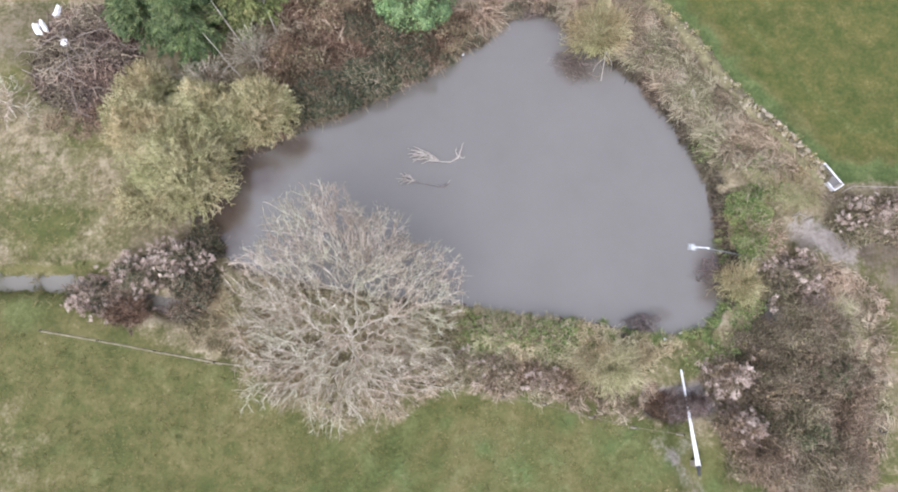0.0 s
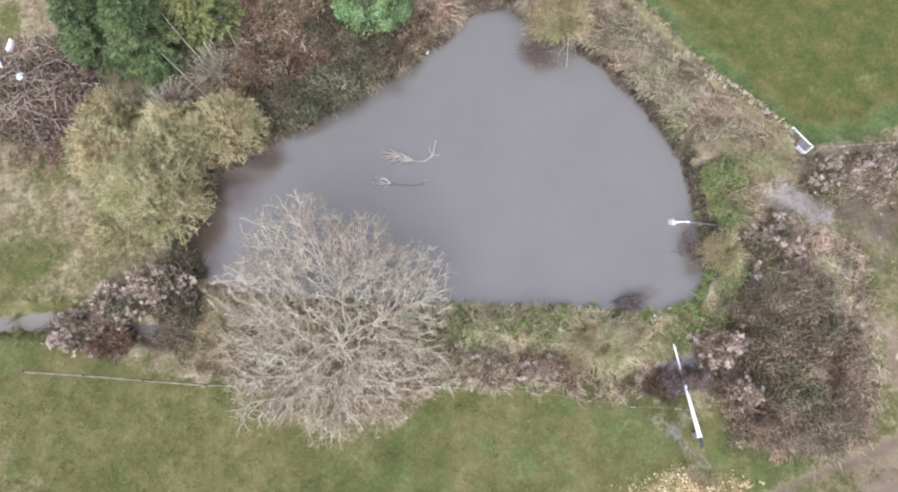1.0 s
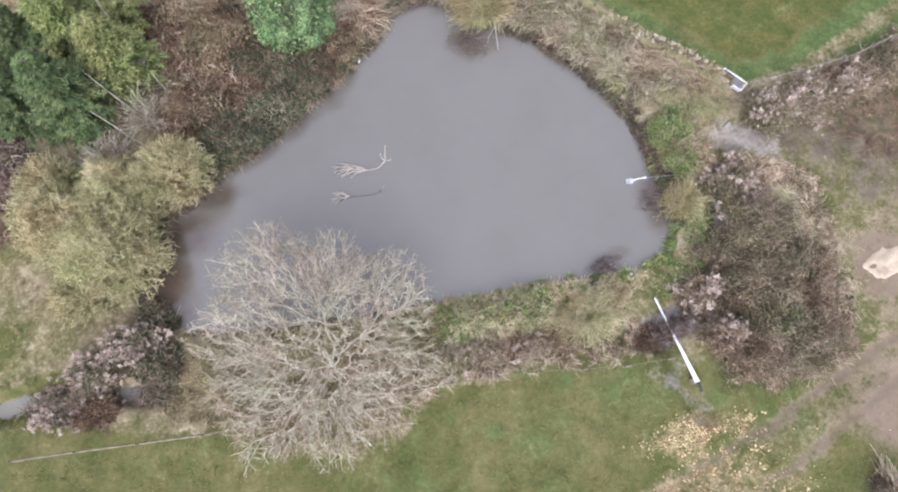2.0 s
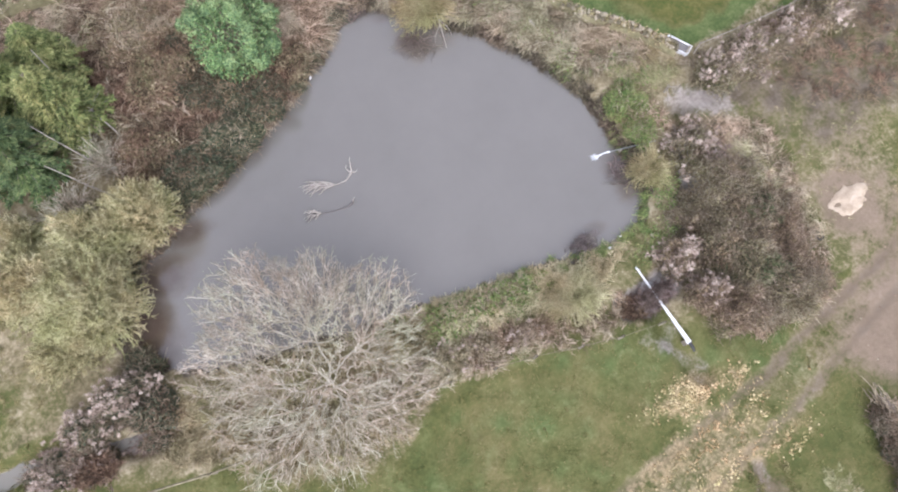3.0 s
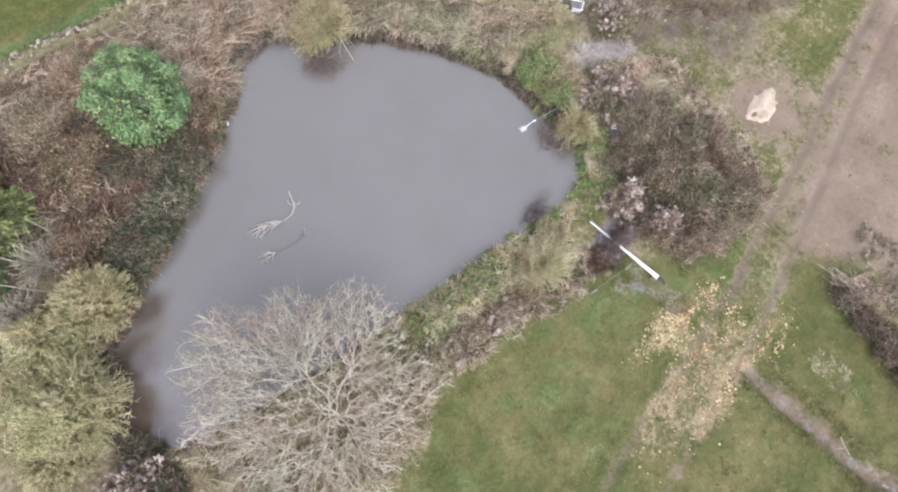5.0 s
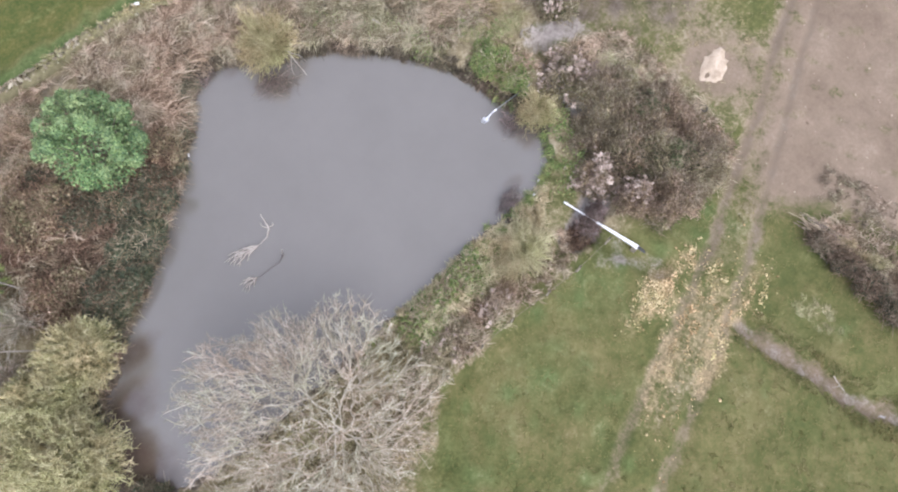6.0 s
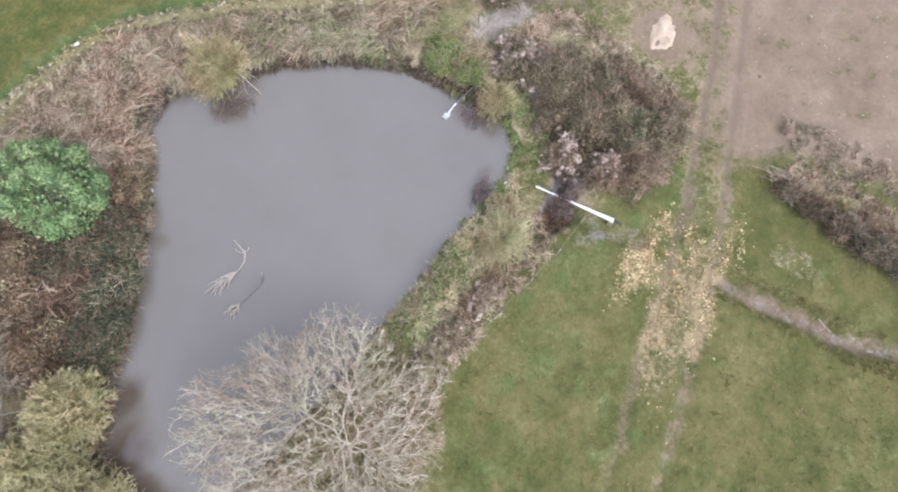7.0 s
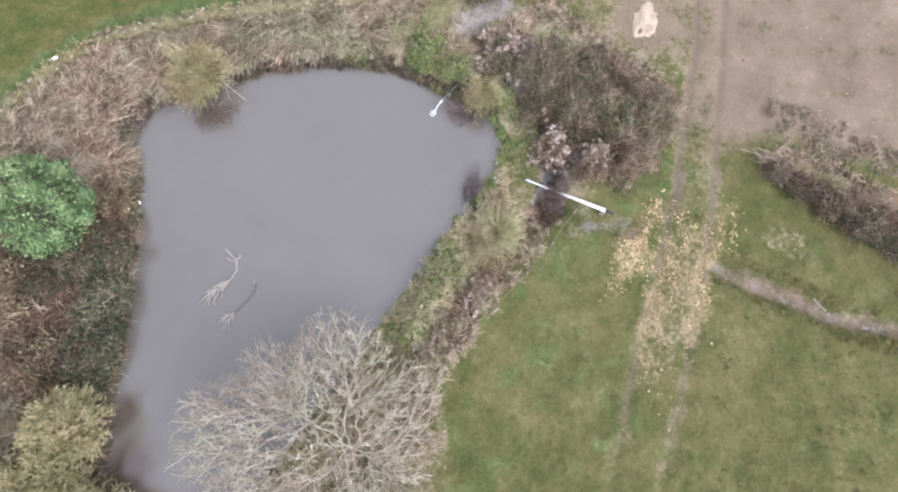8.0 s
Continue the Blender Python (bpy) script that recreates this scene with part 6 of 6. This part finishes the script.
def rubble():
    """Yellow stone rubble pressed into the track crossing."""
    rng = np.random.default_rng(321)
    spots = []
    for x, y, rx, ry, n in ((10.1, -4.3, 1.5, 0.85, 900), (8.5, -4.1, 1.3, 0.6, 220), (12.2, -4.55, 1.2, 0.5, 260), (9.6, -6.3, 3.6, 0.8, 700), (10.4, -7.9, 3.0, 0.75, 640), (13.2, -8.1, 1.3, 0.7, 300), (7, -7.4, 3.8, 1.4, 220), (12.2, -6.2, 1.9, 0.9, 300)):
        u, v = rng.normal(size=n) * 0.5 * rx, rng.normal(size=n) * 0.5 * ry
        spots.append(np.stack([x + u * 0.985 - v * 0.17, y + u * 0.17 + v * 0.985], 1))
    p = np.concatenate(spots)
    keep = waves(p, 0.9, 322) + rng.normal(size=len(p)) * 0.4 > 0.15
    p = p[keep | (np.hypot((p[:, 0] - 10.1) / 1.4, (p[:, 1] + 4.3) / 0.75) + rng.normal(size=len(p)) * 0.4 < 0.7)]
    p = p[(away(p, DITCH) > 0.5) & (away(p, SPUR) > 0.7)]
    z = land(p)
    base = np.array([(1, 0, 0), (0.3, 0.9, 0.1), (-0.8, 0.5, 0), (-0.7, -0.6, 0.1), (0.4, -0.9, 0), (0.1, 0.05, 0.6), (0, 0, -0.5)])
    tri = np.array([(0, 1, 5), (1, 2, 5), (2, 3, 5), (3, 4, 5), (4, 0, 5), (1, 0, 6), (2, 1, 6), (3, 2, 6), (4, 3, 6), (0, 4, 6)])
    k = len(p)
    size = rng.uniform(0.02, 0.055, k) * np.where(rng.uniform(size=k) < 0.2, 1.6, 1)
    a = rng.uniform(0, 6.28, k)
    q = base[None] * (1 + rng.normal(size=(k, 7, 3)) * 0.15)
    verts = np.stack([q[..., 0] * np.cos(a)[:, None] - q[..., 1] * np.sin(a)[:, None], q[..., 0] * np.sin(a)[:, None] + q[..., 1] * np.cos(a)[:, None], q[..., 2]], -1) * size[:, None, None]
    verts += np.c_[p, z + 0.01][:, None]
    faces = (np.arange(k)[:, None, None] * 7 + tri[None]).reshape(-1, 3)
    tagged(part("rubble", mesh_of("rubble", verts.reshape(-1, 3), faces, M_RUBBLE), M_RUBBLE), "yellow stone rubble spread over the track crossing", "stones", kind="stuff")


rubble()


def clods():
    """Loose stones and clods on the fallow."""
    rng = np.random.default_rng(325)
    p = rng.uniform([15, -22], [36, 4], (3200, 2))
    p = p[inside(p, [(15, -5), (22, -2.5), (36, 3), (36, -22), (21, -16), (18.8, -9)])][:420]
    base = np.array([(1, 0, 0), (0.3, 0.9, 0.1), (-0.8, 0.5, 0), (-0.7, -0.6, 0.1), (0.4, -0.9, 0), (0.1, 0.05, 0.6), (0, 0, -0.5)])
    tri = np.array([(0, 1, 5), (1, 2, 5), (2, 3, 5), (3, 4, 5), (4, 0, 5), (1, 0, 6), (2, 1, 6), (3, 2, 6), (4, 3, 6), (0, 4, 6)])
    k = len(p)
    verts = base[None] * (1 + rng.normal(size=(k, 7, 3)) * 0.2) * (rng.uniform(0.02, 0.06, k) * np.where(rng.uniform(size=k) < 0.06, 1.7, 1))[:, None, None] + np.c_[p, land(p) + 0.01][:, None]
    tagged(part("clods", mesh_of("clods", verts.reshape(-1, 3), (np.arange(k)[:, None, None] * 7 + tri[None]).reshape(-1, 3), M_CLOD), M_CLOD), "loose clods and stones on the bare soil", "stones", kind="stuff")


M_CLOD = strands_mat("clods", [(0.2, (0.12, 0.085, 0.06)), (0.5, (0.25, 0.19, 0.14)), (0.8, (0.5, 0.43, 0.35))], 0.95)
clods()


M_STICK = surface_mat("pale_sticks", [(0.3, (0.3, 0.23, 0.15)), (0.7, (0.6, 0.5, 0.36))], 6, 0.9, 0.4)


def brash():
    """Long cut sticks laid at the end of the hedge."""
    rng = np.random.default_rng(331)
    top = thing("brash_pile", "pile of long pale cut sticks at the hedge's end", "sticks")
    for k in range(70):
        x, y = 17.45 + rng.normal() * 0.2, -8.9 + rng.normal() * 0.8
        t = math.atan2(-2, -0.35) + rng.normal() * 0.35
        r = rng.uniform(0.3, 0.85)
        z = 0.5 + abs(rng.normal()) * 0.25
        p = [[(x - math.cos(t) * r, y - math.sin(t) * r, z), (x, y, z + 0.12), (x + math.cos(t) * r + rng.normal() * 0.2, y + math.sin(t) * r, z + rng.uniform(-0.05, 0.15))]]
        part("stick", tubes("stick", p, [[0.018, 0.015, 0.008]], M_STICK if k % 3 else M_LOP, 5), M_LOP, top)


brash()


# ---- the dry-stone wall, stone by stone ----
M_BITS = strands_mat("fill_stones", [(0.2, (0.1, 0.08, 0.05)), (0.5, (0.26, 0.22, 0.145)), (0.8, (0.5, 0.45, 0.35))], 0.95)


def stone_wall():
    rng = np.random.default_rng(341)
    top = thing("stone_wall", "mossy dry-stone wall with pale coping stones", "wall")
    line = np.array(WALL, float)
    seg = np.linalg.norm(np.diff(line, axis=0), axis=1)
    run = np.r_[0, np.cumsum(seg)]

    def on(s):
        i = min(int(np.searchsorted(run, s, "right")) - 1, len(seg) - 1)
        f = (s - run[i]) / seg[i]
        d = (line[i + 1] - line[i]) / seg[i]
        return line[i] + (line[i + 1] - line[i]) * f, d

    marks = np.linspace(0, run[-1] - 1e-3, int(run[-1] / 0.35))
    rings = []
    for s in marks:
        p, d = on(s)
        side = np.array([-d[1], d[0]])
        z, h = land_at(*p), 0.62 + 0.08 * math.sin(s * 0.9) + rng.normal() * 0.04
        rings.append([(*(p + side * w), z + hh) for w, hh in ((-0.28, -0.2), (-0.2 + rng.normal() * 0.05, h - 0.05), (0.2 + rng.normal() * 0.05, h - 0.05), (0.28, -0.2))])
    verts = np.array(rings).reshape(-1, 3)
    q = np.arange(len(marks) - 1)[:, None] * 4
    faces = np.concatenate([q + [k, k + 1, k + 5, k + 4] for k in range(3)])
    part("core", mesh_of("core", verts, faces, M_CORE), M_CORE, top, "mossy rubble core")
    shapes = [rock_mesh("stone", 350 + k, M_STONE, 0.75) for k in range(6)]
    small = []
    for s in np.arange(16.0, run[-1] - 0.1, 0.035):
        if rng.uniform() < (0.85 if 36 < s < 54 else 0.4):
            continue
        p, d = on(s)
        w = rng.uniform(-0.34, 0.34)
        z = land_at(*p) + 0.63 + 0.08 * math.sin(s * 0.9) - 1.5 * max(abs(w) - 0.22, 0) + rng.normal() * 0.04
        small.append((*(p + np.array([-d[1], d[0]]) * w), z))
    small = np.array(small)
    shape = np.array([(1, 0, 0), (0.3, 0.9, 0.1), (-0.8, 0.5, 0), (-0.7, -0.6, 0.1), (0.4, -0.9, 0), (0.1, 0.05, 0.6), (0, 0, -0.5)])
    tri = np.array([(0, 1, 5), (1, 2, 5), (2, 3, 5), (3, 4, 5), (4, 0, 5), (1, 0, 6), (2, 1, 6), (3, 2, 6), (4, 3, 6), (0, 4, 6)])
    bits = shape[None] * (1 + rng.normal(size=(len(small), 7, 3)) * 0.3) * rng.uniform(0.05, 0.14, (len(small), 1, 1)) + small[:, None]
    pieces = part("rubble", mesh_of("rubble", bits.reshape(-1, 3), (np.arange(len(small))[:, None, None] * 7 + tri[None]).reshape(-1, 3), M_BITS), M_BITS, top, "small grey fill stones")
    tagged(pieces, kind="stuff")
    s, count = 24.0, 0
    while s < run[-1] - 0.1 and count < 290:
        p, d = on(s)
        # the middle of the wall is tumbled and overgrown
        bare = 0.85 if 36 < s < 54 else 0.4 if s < 36 else 0.15
        for w in (-0.14, 0.14):
            if rng.uniform() < bare:
                continue
            z = land_at(*p) + 0.66 + 0.08 * math.sin(s * 0.9) + rng.normal() * 0.03
            side = np.array([-d[1], d[0]]) * (w + rng.normal() * 0.04)
            ob = new("stone", shapes[int(rng.integers(6))])
            ob.parent = top
            ob.location = (*(p + side + d * rng.normal() * 0.05), z)
            ob.rotation_euler = (rng.normal() * 0.2, rng.normal() * 0.2, math.atan2(d[1], d[0]) + 1.57 * rng.integers(2) + rng.normal() * 0.3)
            ob.scale = (rng.uniform(0.14, 0.42), rng.uniform(0.16, 0.36), rng.uniform(0.14, 0.3))
            count += 1
        s += rng.uniform(0.16, 0.3)


stone_wall()
